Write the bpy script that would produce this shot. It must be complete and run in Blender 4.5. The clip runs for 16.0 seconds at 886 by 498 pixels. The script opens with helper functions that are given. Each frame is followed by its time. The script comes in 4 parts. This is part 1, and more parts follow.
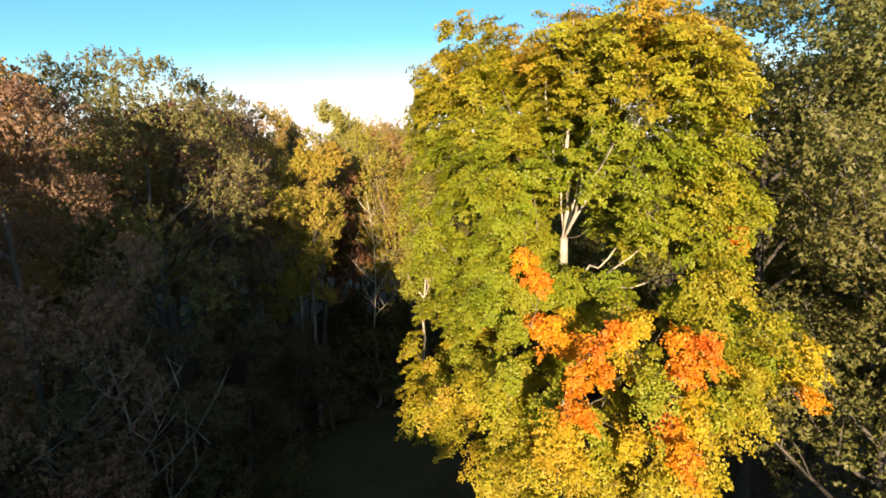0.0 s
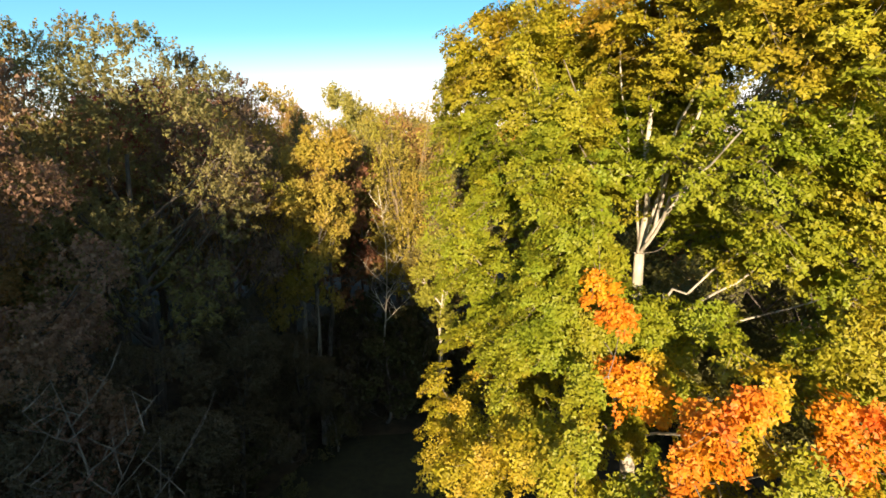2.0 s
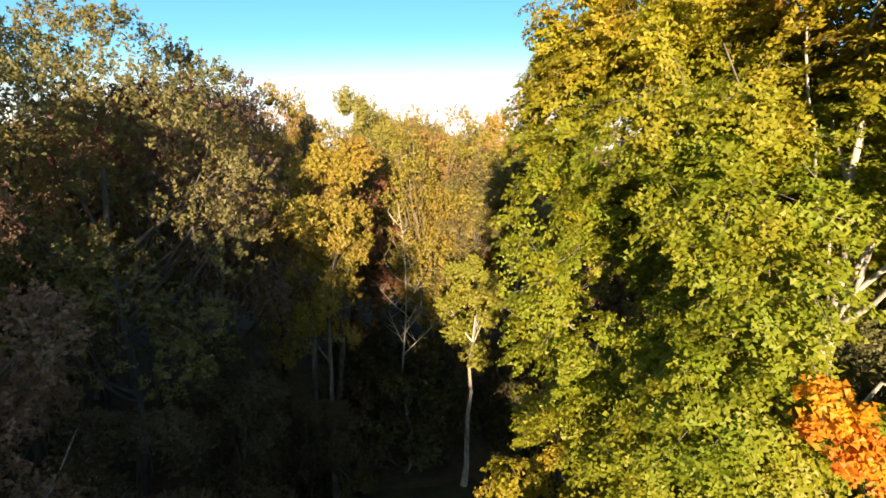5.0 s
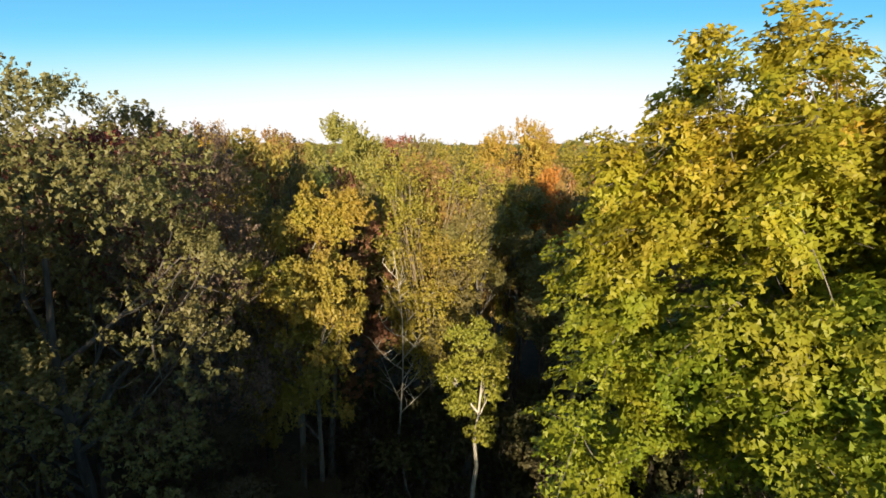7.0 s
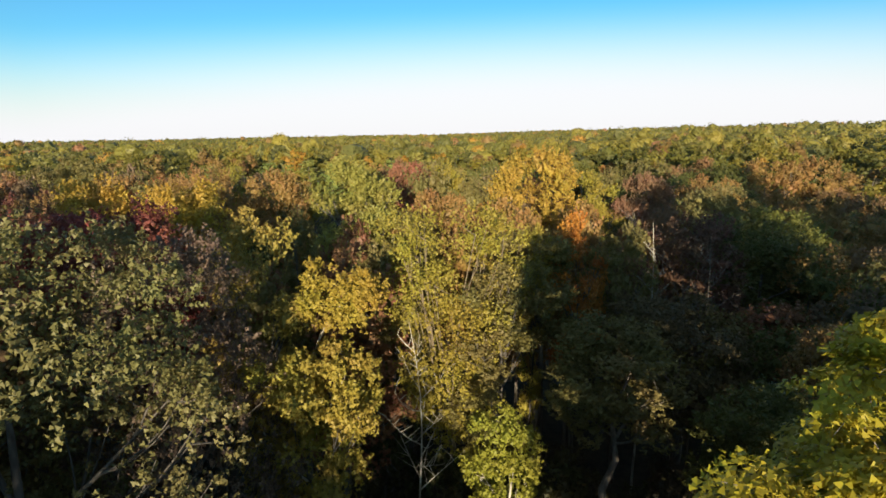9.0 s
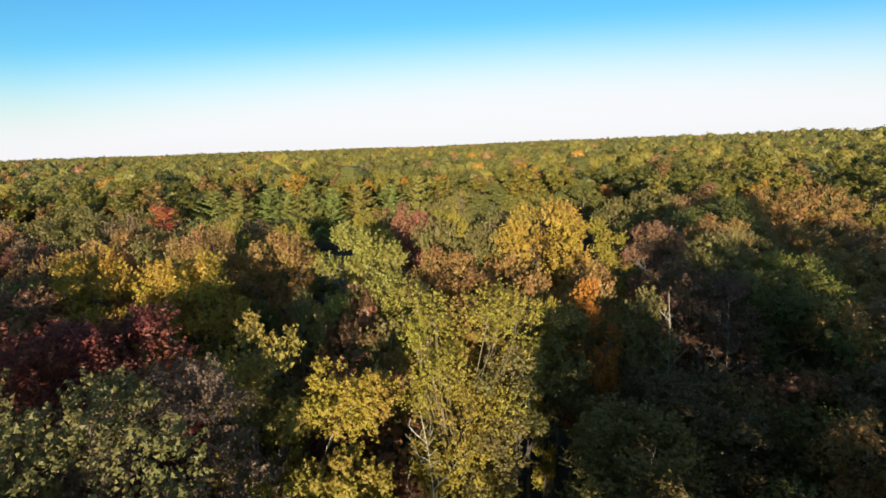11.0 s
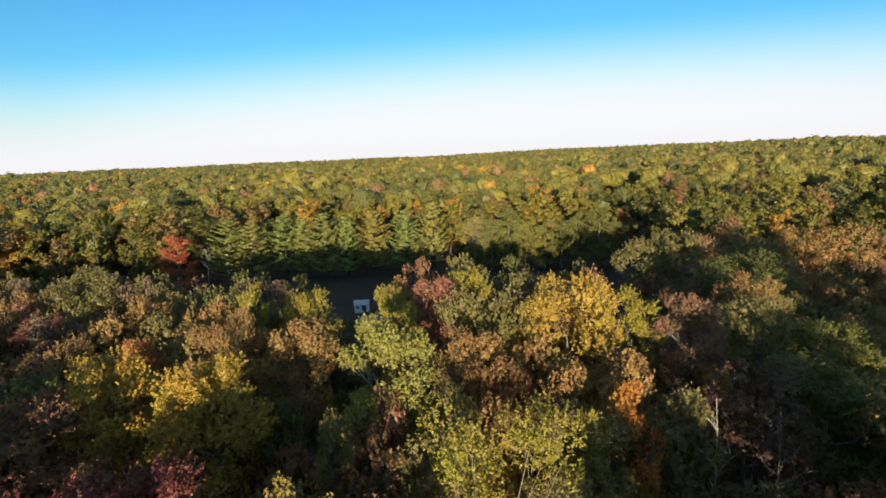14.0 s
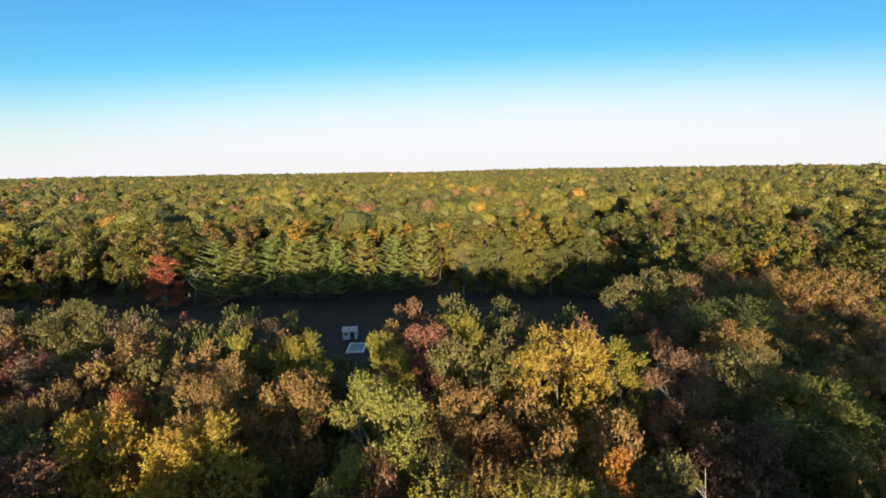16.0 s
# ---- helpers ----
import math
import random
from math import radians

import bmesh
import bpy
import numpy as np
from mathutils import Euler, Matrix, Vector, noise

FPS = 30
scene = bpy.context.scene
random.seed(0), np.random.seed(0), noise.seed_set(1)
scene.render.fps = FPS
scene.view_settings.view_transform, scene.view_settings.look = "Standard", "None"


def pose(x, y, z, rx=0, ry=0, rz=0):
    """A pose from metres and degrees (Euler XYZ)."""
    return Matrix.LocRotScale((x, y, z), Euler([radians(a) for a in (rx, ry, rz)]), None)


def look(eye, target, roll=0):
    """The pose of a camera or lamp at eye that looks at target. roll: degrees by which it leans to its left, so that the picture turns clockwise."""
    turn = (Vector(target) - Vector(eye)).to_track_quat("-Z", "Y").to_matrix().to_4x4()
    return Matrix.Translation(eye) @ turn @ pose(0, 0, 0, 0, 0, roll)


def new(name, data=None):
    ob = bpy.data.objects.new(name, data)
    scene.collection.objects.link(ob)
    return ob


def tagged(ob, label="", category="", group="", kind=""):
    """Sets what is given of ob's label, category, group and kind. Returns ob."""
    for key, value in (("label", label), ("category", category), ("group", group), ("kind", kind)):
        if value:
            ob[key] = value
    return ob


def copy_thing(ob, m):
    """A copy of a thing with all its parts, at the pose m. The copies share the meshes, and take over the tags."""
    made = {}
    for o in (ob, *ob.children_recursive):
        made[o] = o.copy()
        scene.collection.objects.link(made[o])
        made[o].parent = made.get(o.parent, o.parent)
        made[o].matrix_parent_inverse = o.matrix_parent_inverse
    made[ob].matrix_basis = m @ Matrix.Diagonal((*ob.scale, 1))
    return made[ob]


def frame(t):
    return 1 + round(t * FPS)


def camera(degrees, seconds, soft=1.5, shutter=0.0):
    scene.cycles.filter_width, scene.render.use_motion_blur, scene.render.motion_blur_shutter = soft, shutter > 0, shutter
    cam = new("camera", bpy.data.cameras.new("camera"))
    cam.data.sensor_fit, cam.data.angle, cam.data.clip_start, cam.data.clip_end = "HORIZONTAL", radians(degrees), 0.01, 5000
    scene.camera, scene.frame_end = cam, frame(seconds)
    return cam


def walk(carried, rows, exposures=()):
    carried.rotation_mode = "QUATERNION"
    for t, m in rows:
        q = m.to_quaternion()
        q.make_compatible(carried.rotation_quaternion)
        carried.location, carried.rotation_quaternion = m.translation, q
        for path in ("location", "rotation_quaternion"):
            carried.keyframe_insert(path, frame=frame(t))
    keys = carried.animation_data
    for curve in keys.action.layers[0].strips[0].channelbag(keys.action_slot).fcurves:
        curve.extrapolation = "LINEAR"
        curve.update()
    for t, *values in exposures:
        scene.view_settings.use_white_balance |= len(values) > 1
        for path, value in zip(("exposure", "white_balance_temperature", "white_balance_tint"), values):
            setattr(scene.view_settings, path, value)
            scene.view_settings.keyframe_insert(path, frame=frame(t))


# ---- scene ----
cam = camera(80.9, 16.0, soft=1.62)
PATH = [
    (0, (2.326, -0.124, 15.741), (2.067, 1.827, 15.384), -0.8),
    (0.5, (2.215, 0.481, 15.749), (1.952, 2.428, 15.376), -0.6),
    (1, (1.999, 1.307, 15.74), (1.723, 3.25, 15.354), -0.5),
    (1.5, (1.615, 2.166, 15.714), (1.367, 4.111, 15.321), -0.4),
    (2, (1.201, 3.066, 15.659), (0.915, 5.007, 15.272), 0.0),
    (2.5, (0.847, 3.995, 15.508), (0.583, 5.939, 15.122), 0.1),
    (3, (0.494, 4.882, 15.302), (0.241, 6.827, 14.911), -0.0),
    (3.2, (0.347, 5.136, 15.269), (0.078, 7.079, 14.879), -0.1),
    (5.3, (-0.895, 6.817, 16.163), (-1.181, 8.763, 15.804), 0.5),
    (5.5, (-0.968, 7.058, 16.394), (-1.25, 9.005, 16.035), 0.5),
    (6, (-1.18, 7.807, 17.002), (-1.441, 9.753, 16.621), 0.5),
    (6.5, (-1.423, 8.57, 17.607), (-1.707, 10.511, 17.216), 0.3),
    (7, (-1.657, 9.307, 18.274), (-1.906, 11.252, 17.88), 0.3),
    (7.5, (-1.87, 9.909, 18.993), (-2.095, 11.857, 18.598), -0.0),
    (8, (-2.074, 10.538, 19.725), (-2.338, 12.48, 19.323), -0.2),
    (8.5, (-2.271, 11.288, 20.459), (-2.54, 13.224, 20.033), -0.8),
    (9, (-2.511, 12.067, 21.217), (-2.789, 13.999, 20.781), -1.0),
    (9.5, (-2.732, 12.678, 21.93), (-3.002, 14.612, 21.495), -1.2),
    (10, (-2.928, 13.038, 22.661), (-3.185, 14.976, 22.239), -1.3),
    (10.2, (-2.934, 13.098, 22.895), (-3.194, 15.037, 22.481), -1.6),
    (12.3, (-3.727, 14.485, 26.105), (-4.02, 16.424, 25.714), -1.7),
    (12.5, (-3.856, 14.713, 26.333), (-4.126, 16.655, 25.942), -1.8),
    (13, (-4.059, 15.106, 27.057), (-4.303, 17.054, 26.671), -2.1),
    (13.5, (-4.188, 15.284, 27.763), (-4.48, 17.226, 27.385), -2.1),
    (14, (-4.296, 15.417, 28.38), (-4.61, 17.358, 28.015), -2.4),
    (14.5, (-4.4, 15.52, 28.982), (-4.691, 17.464, 28.613), -2.3),
    (15, (-4.515, 15.576, 29.555), (-4.784, 17.528, 29.212), -1.5),
    (15.5, (-4.567, 15.547, 30.157), (-4.839, 17.502, 29.833), -1.1),
    (16, (-4.608, 15.518, 30.757), (-4.878, 17.475, 30.45), -0.8),
]
walk(cam, [(t, look(eye, target, roll)) for t, eye, target, roll in PATH], [(0.0, 1.62, 8300, 20), (5.5, 1.66, 8150, 23), (7.5, 1.1, 7100, 12), (16.0, 1.05, 7000, 13)])

# ---------------------------------------------------------------- light
SUN_ELEV = 8.4
SUN_AWAY = Vector((0.09, -1.0, 0.148))      # from the place towards the sun
world = bpy.data.worlds.new("world")
scene.world = world
world.use_nodes = True
wn, wl = world.node_tree.nodes, world.node_tree.links
sky = wn.new("ShaderNodeTexSky")
sky.sky_type = 'NISHITA'
sky.sun_disc = False
sky.sun_elevation = radians(SUN_ELEV)
sky.sun_rotation = radians(175.0)
sky.air_density, sky.dust_density, sky.ozone_density = 1.0, 0.6, 2.5
deep = wn.new("ShaderNodeHueSaturation")
deep.inputs["Hue"].default_value = 0.5
deep.inputs["Saturation"].default_value, deep.inputs["Value"].default_value = 1.2, 1.06
wl.new(sky.outputs[0], deep.inputs["Color"])
clear = wn.new("ShaderNodeMixRGB")
clear.blend_type = 'MULTIPLY'
clear.inputs[0].default_value, clear.inputs[2].default_value = 1.0, (0.47, 0.92, 1.12, 1)
wl.new(deep.outputs[0], clear.inputs[1])
# pale haze low over the horizon, all the way round
way = wn.new("ShaderNodeTexCoord")
split = wn.new("ShaderNodeSeparateXYZ")
wl.new(way.outputs["Generated"], split.inputs[0])
# it stands highest opposite the sun
toward = wn.new("ShaderNodeMapRange")
toward.inputs[1].default_value, toward.inputs[2].default_value = 1.0, 0.7
toward.inputs[3].default_value, toward.inputs[4].default_value = 0.0, 0.06
wl.new(split.outputs[1], toward.inputs[0])
level = wn.new("ShaderNodeMath")
wl.new(split.outputs[2], level.inputs[0])
wl.new(toward.outputs[0], level.inputs[1])
low = wn.new("ShaderNodeMapRange")
low.interpolation_type = 'SMOOTHSTEP'
low.inputs[1].default_value, low.inputs[2].default_value = 0.06, 0.225
low.inputs[3].default_value, low.inputs[4].default_value = 0.94, 0.0
wl.new(level.outputs[0], low.inputs[0])
haze = wn.new("ShaderNodeMixRGB")
haze.inputs[2].default_value = (4.4, 4.6, 5.1, 1)
wl.new(low.outputs[0], haze.inputs[0])
wl.new(clear.outputs[0], haze.inputs[1])
# greyer towards the zenith
high = wn.new("ShaderNodeMapRange")
high.interpolation_type = 'SMOOTHSTEP'
high.inputs[1].default_value, high.inputs[2].default_value = 0.38, 0.75
high.inputs[3].default_value, high.inputs[4].default_value = 0.0, 0.9
wl.new(split.outputs[2], high.inputs[0])
veil = wn.new("ShaderNodeMixRGB")
veil.inputs[2].default_value = (1.1, 1.5, 1.7, 1)
wl.new(high.outputs[0], veil.inputs[0])
wl.new(haze.outputs[0], veil.inputs[1])
wl.new(veil.outputs[0], wn["Background"].inputs[0])
wn["Background"].inputs[1].default_value = 0.1
sun = new("sun", bpy.data.lights.new("sun", 'SUN'))
sun.data.energy, sun.data.angle, sun.data.color = 5.0, radians(0.6), (1.0, 0.88, 0.66)
sun.matrix_world = look((0, 0, 60), Vector((0, 0, 60)) - SUN_AWAY)


# ---------------------------------------------------------------- materials
def material(name):
    m = bpy.data.materials.new(name)
    m.use_nodes = True
    return m, m.node_tree.nodes, m.node_tree.links, m.node_tree.nodes["Principled BSDF"]


def leaf_material(name, hue=0.028, dark=0.86, light=1.12, patch=0.35, thin=0.3):
    """Leaves in the object's own colour, which varies leaf by leaf and in drifts over the crown."""
    m, n, l, p = material(name)
    info = n.new("ShaderNodeObjectInfo")
    geo = n.new("ShaderNodeNewGeometry")
    tex = n.new("ShaderNodeTexCoord")
    drift = n.new("ShaderNodeTexNoise")
    drift.inputs["Scale"].default_value, drift.inputs["Detail"].default_value = patch, 3.0
    l.new(tex.outputs["Object"], drift.inputs["Vector"])
    shift = n.new("ShaderNodeMapRange")
    shift.inputs[1].default_value, shift.inputs[2].default_value = 0.3, 0.7
    shift.inputs[3].default_value, shift.inputs[4].default_value = 0.5 - hue, 0.5 + hue
    l.new(drift.outputs[0], shift.inputs[0])
    value = n.new("ShaderNodeMapRange")
    value.inputs[3].default_value, value.inputs[4].default_value = dark, light
    l.new(geo.outputs["Random Per Island"], value.inputs[0])
    hsv = n.new("ShaderNodeHueSaturation")
    l.new(shift.outputs[0], hsv.inputs["Hue"])
    l.new(value.outputs[0], hsv.inputs["Value"])
    l.new(info.outputs["Color"], hsv.inputs["Color"])
    l.new(hsv.outputs[0], p.inputs["Base Color"])
    p.inputs["Roughness"].default_value = 0.55
    p.inputs["Specular IOR Level"].default_value = 0.35
    see = n.new("ShaderNodeBsdfTranslucent")
    l.new(hsv.outputs[0], see.inputs[0])
    mix = n.new("ShaderNodeMixShader")
    mix.inputs[0].default_value = thin
    l.new(p.outputs[0], mix.inputs[1])
    l.new(see.outputs[0], mix.inputs[2])
    l.new(mix.outputs[0], n["Material Output"].inputs[0])
    return m


def rough_material(name, a, b, scale, rough=0.9, bump=0.4, detail=8.0, stretch=(1, 1, 1)):
    """Two colours mingled by noise at two sizes, with relief."""
    m, n, l, p = material(name)
    tex = n.new("ShaderNodeTexCoord")
    mapping = n.new("ShaderNodeMapping")
    mapping.inputs["Scale"].default_value = stretch
    l.new(tex.outputs["Object"], mapping.inputs[0])
    fine = n.new("ShaderNodeTexNoise")
    fine.inputs["Scale"].default_value, fine.inputs["Detail"].default_value = scale, detail
    broad = n.new("ShaderNodeTexNoise")
    broad.inputs["Scale"].default_value, broad.inputs["Detail"].default_value = scale * 0.13, 4.0
    for t in (fine, broad):
        l.new(mapping.outputs[0], t.inputs["Vector"])
    both = n.new("ShaderNodeMath")
    both.operation = 'MULTIPLY_ADD'
    both.inputs[1].default_value, both.inputs[2].default_value = 0.9, -0.2
    add = n.new("ShaderNodeMath")
    l.new(fine.outputs[0], add.inputs[0])
    l.new(broad.outputs[0], add.inputs[1])
    l.new(add.outputs[0], both.inputs[0])
    ramp = n.new("ShaderNodeValToRGB")
    ramp.color_ramp.elements[0].position, ramp.color_ramp.elements[1].position = 0.45, 0.9
    ramp.color_ramp.elements[0].color, ramp.color_ramp.elements[1].color = (*a, 1), (*b, 1)
    l.new(both.outputs[0], ramp.inputs[0])
    l.new(ramp.outputs[0], p.inputs["Base Color"])
    p.inputs["Roughness"].default_value = rough
    hump = n.new("ShaderNodeBump")
    hump.inputs["Strength"].default_value, hump.inputs["Distance"].default_value = bump, 0.05
    l.new(fine.outputs[0], hump.inputs["Height"])
    l.new(hump.outputs[0], p.inputs["Normal"])
    return m


LEAF = leaf_material("leaf", hue=0.021, dark=0.92, light=1.08, thin=0.35)
LEAF_FAR = leaf_material("leaf_far", hue=0.007, dark=0.93, light=1.07, patch=0.05, thin=0.15)
LEAF_MAPLE = leaf_material("maple_leaf", hue=0.022, dark=0.9, light=1.1, patch=1.3, thin=0.4)
NEEDLE = leaf_material("needle", hue=0.015, dark=0.85, light=1.15, patch=0.4, thin=0.1)
BARK = rough_material("bark", (0.06, 0.052, 0.043), (0.20, 0.175, 0.15), 9.0, stretch=(1, 1, 0.25))
BARK_DARK = rough_material("bark_dark", (0.03, 0.026, 0.022), (0.09, 0.08, 0.07), 9.0, stretch=(1, 1, 0.25))
BARK_MAPLE = rough_material("bark_maple", (0.16, 0.145, 0.115), (0.46, 0.43, 0.37), 8.0, stretch=(1, 1, 0.35))
BARK_TAN = rough_material("bark_tan", (0.09, 0.07, 0.045), (0.22, 0.175, 0.115), 8.0, stretch=(1, 1, 0.3))
BARK_PALE = rough_material("bark_pale", (0.34, 0.30, 0.25), (0.60, 0.56, 0.50), 7.0, stretch=(1, 1, 0.3))
SOIL = rough_material("leaf_litter", (0.028, 0.022, 0.015), (0.075, 0.056, 0.036), 2.2, bump=0.6)
# Near-black grass: the deep shade is put into the lawn's colour.
LAWN_SHADED = rough_material("shaded_lawn_grass", (0.011, 0.013, 0.006), (0.028, 0.031, 0.012), 3.0, bump=0.6)
# Brown dry grass, its colour darkened to carry the clearing's shade.
MEADOW_SHADED = rough_material("shaded_meadow_grass", (0.015, 0.011, 0.008), (0.034, 0.024, 0.016), 0.9, bump=0.5)


# ---------------------------------------------------------------- mesh helpers
rng = np.random.default_rng(7)


def mesh_from(name, verts, faces_flat, counts, mat):
    """A mesh out of arrays: vertices, flat corner indices, corners per face."""
    me = bpy.data.meshes.new(name)
    counts = np.asarray(counts, dtype=np.int32)
    me.vertices.add(len(verts))
    me.vertices.foreach_set("co", np.asarray(verts, dtype=np.float32).ravel())
    me.loops.add(len(faces_flat))
    me.loops.foreach_set("vertex_index", np.asarray(faces_flat, dtype=np.int32))
    me.polygons.add(len(counts))
    me.polygons.foreach_set("loop_start", np.concatenate(([0], np.cumsum(counts)[:-1])).astype(np.int32))
    me.update(calc_edges=True)
    me.materials.append(mat)
    return me


def unit(v):
    return v / np.maximum(np.linalg.norm(v, axis=-1, keepdims=True), 1e-6)


BLADE = np.array([(0.42, -0.42, 0.06), (0, 0.66, 0), (-0.42, -0.36, 0.06)])


def ball(level):
    bm = bmesh.new()
    bmesh.ops.create_icosphere(bm, subdivisions=level, radius=1.0)
    v, f = np.array([q.co[:] for q in bm.verts]), np.array([[q.index for q in p.verts] for p in bm.faces])
    bm.free()
    return v, f


BALL = {1: ball(1), 2: ball(2), 3: ball(3)}


def leaves_mesh(name, centres, normals, sizes, mat, shape=BLADE, masses=()):
    """One small bent blade for every centre, round dense masses of foliage (centres, radii, fineness)."""
    k, c = len(shape), len(centres)
    nrm = unit(normals)
    spin = unit(np.cross(nrm, unit(rng.normal(size=(c, 3)))))
    side = np.cross(nrm, spin)
    s = np.asarray(sizes)[:, None]
    verts = np.stack([centres + s * (a * side + b * spin + z * nrm) for a, b, z in shape], axis=1).reshape(-1, 3)
    if not masses:
        return mesh_from(name, verts, np.arange(c * k), np.full(c, k), mat)
    vs, fs, counts, at = [verts], [np.arange(c * k)], [np.full(c, k)], c * k
    for mid, rad, level in masses:
        bv, bf = BALL[level]
        uneven = 1 + 0.2 * rng.normal(size=(len(mid), len(bv), 1))
        vs.append((mid[:, None] + bv[None] * uneven * rad[:, None]).reshape(-1, 3))
        fs.append((bf[None] + at + len(bv) * np.arange(len(mid))[:, None, None]).ravel())
        counts.append(np.full(len(mid) * len(bf), 3))
        at += len(mid) * len(bv)
    me = mesh_from(name, np.concatenate(vs), np.concatenate(fs), np.concatenate(counts), mat)
    me.polygons.foreach_set("use_smooth", np.zeros(len(me.polygons), dtype=bool))
    return me


def tubes_mesh(name, lines, mat, sides=6):
    """Tapered, round branches along polylines of (points, radii)."""
    verts, faces, at = [], [], 0
    for pts, rad in lines:
        pts = np.asarray(pts, dtype=float)
        along = unit(np.gradient(pts, axis=0))
        ref = np.where(np.abs(along[:, 2:3]) < 0.9, (0, 0, 1), (1, 0, 0))
        u = unit(np.cross(along, ref))
        v = np.cross(along, u)
        ang = np.linspace(0, 2 * np.pi, sides, endpoint=False)
        ring = pts[:, None] + np.asarray(rad)[:, None, None] * (np.cos(ang)[None, :, None] * u[:, None] + np.sin(ang)[None, :, None] * v[:, None])
        verts.append(ring.reshape(-1, 3))
        for i in range(len(pts) - 1):
            for j in range(sides):
                a, b = at + i * sides + j, at + i * sides + (j + 1) % sides
                faces += (a, b, b + sides, a + sides)
        at += len(pts) * sides
    me = mesh_from(name, np.concatenate(verts), faces, np.full(len(faces) // 4, 4), mat)
    me.polygons.foreach_set("use_smooth", np.ones(len(me.polygons), dtype=bool))
    return me


def bent(a, b, sag=0.15, steps=5, wob=0.05):
    """A branch from a to b that leaves steeply and bends outward."""
    a, b = np.asarray(a, float), np.asarray(b, float)
    t = np.linspace(0, 1, steps)[:, None]
    far = np.linalg.norm(b - a)
    mid = (a + b) / 2 + np.array((0, 0, -sag * far)) + rng.normal(size=3) * wob * far
    return (1 - t) ** 2 * a + 2 * t * (1 - t) * mid + t ** 2 * b


def part(name, me, parent, label="", colour=None):
    ob = new(name, me)
    ob.parent = parent
    if label:
        ob["label"] = label
    if colour:
        ob.color = (*colour, 1)
    return ob


def box(bm, x0, y0, z0, x1, y1, z1):
    vs = [bm.verts.new(p) for p in ((x0, y0, z0), (x1, y0, z0), (x1, y1, z0), (x0, y1, z0), (x0, y0, z1), (x1, y0, z1), (x1, y1, z1), (x0, y1, z1))]
    for f in ((3, 2, 1, 0), (4, 5, 6, 7), (0, 1, 5, 4), (1, 2, 6, 5), (2, 3, 7, 6), (3, 0, 4, 7)):
        bm.faces.new([vs[i] for i in f])


def finish(bm, name, mat):
    me = bpy.data.meshes.new(name)
    bm.normal_update()
    bm.to_mesh(me)
    bm.free()
    me.materials.append(mat)
    return me


# ---------------------------------------------------------------- trees
def tufts(c, lr, axis, per_lobe, per_tuft, length, width, rise=0.5):
    """Leaf centres and normals: leafy shoots that stand out of the sunny side of each lobe and turn upward."""
    k = len(c)
    out = c - axis
    out[:, 2] *= 0.5
    d = unit(rng.normal(size=(k, per_lobe, 3)) + 0.75 * unit(out)[:, None] + np.array((0, 0, 0.35)))
    foot = c[:, None] + d * lr[:, None, None] * rng.uniform(0.72, 1.0, (k, per_lobe, 1)) * np.array((1, 1, 0.85))
    way = unit(d * (1 - rise) + np.array((0, 0, rise)) + 0.22 * rng.normal(size=d.shape))
    long = length * rng.uniform(0.6, 1.45, (k, per_lobe, 1, 1))
    t = rng.uniform(0, 1, (k, per_lobe, per_tuft, 1)) ** 0.8
    round_ = unit(rng.normal(size=(k, per_lobe, per_tuft, 3)))
    spread = width * (1.1 - t) ** 0.6 * rng.uniform(0.35, 1.0, t.shape)
    pc = foot[:, :, None] + way[:, :, None] * long * (t - 0.35) + round_ * spread
    pn = round_ + 0.5 * way[:, :, None] + 0.4 * rng.normal(size=pc.shape)
    return pc.reshape(-1, 3), pn.reshape(-1, 3)


def crown_lobes(height, base, radius, count, kind):
    """Centres and radii of the lobes that make up a crown 'radius' wide between base and height."""
    i = np.arange(count) + 0.5
    f = rng.permutation(i / count)
    turn = i * 2.39996 + rng.uniform(0, 6.28)
    if kind == "vase":
        prof = 0.22 + 0.80 * np.sin(np.pi * np.clip(f * 0.72 + 0.10, 0, 1)) * (0.35 + 0.65 * f)
    elif kind == "column":
        prof = 0.55 + 0.45 * np.sin(np.pi * f)
    else:
        prof = np.sqrt(np.maximum(0.05, 1 - ((f - 0.42) / 0.66) ** 2))
    inner = np.sqrt(rng.uniform(0.25, 1.0, count))
    r = radius * 0.74 * prof * inner
    lr = radius * rng.uniform(0.24, 0.36, count)
    z = base + lr * 0.6 + f * (height - base - lr * 1.3)
    c = np.stack([r * np.cos(turn), r * np.sin(turn), z], axis=1)
    c[:, :2] += rng.normal(size=(count, 2)) * radius * 0.07
    return c, lr


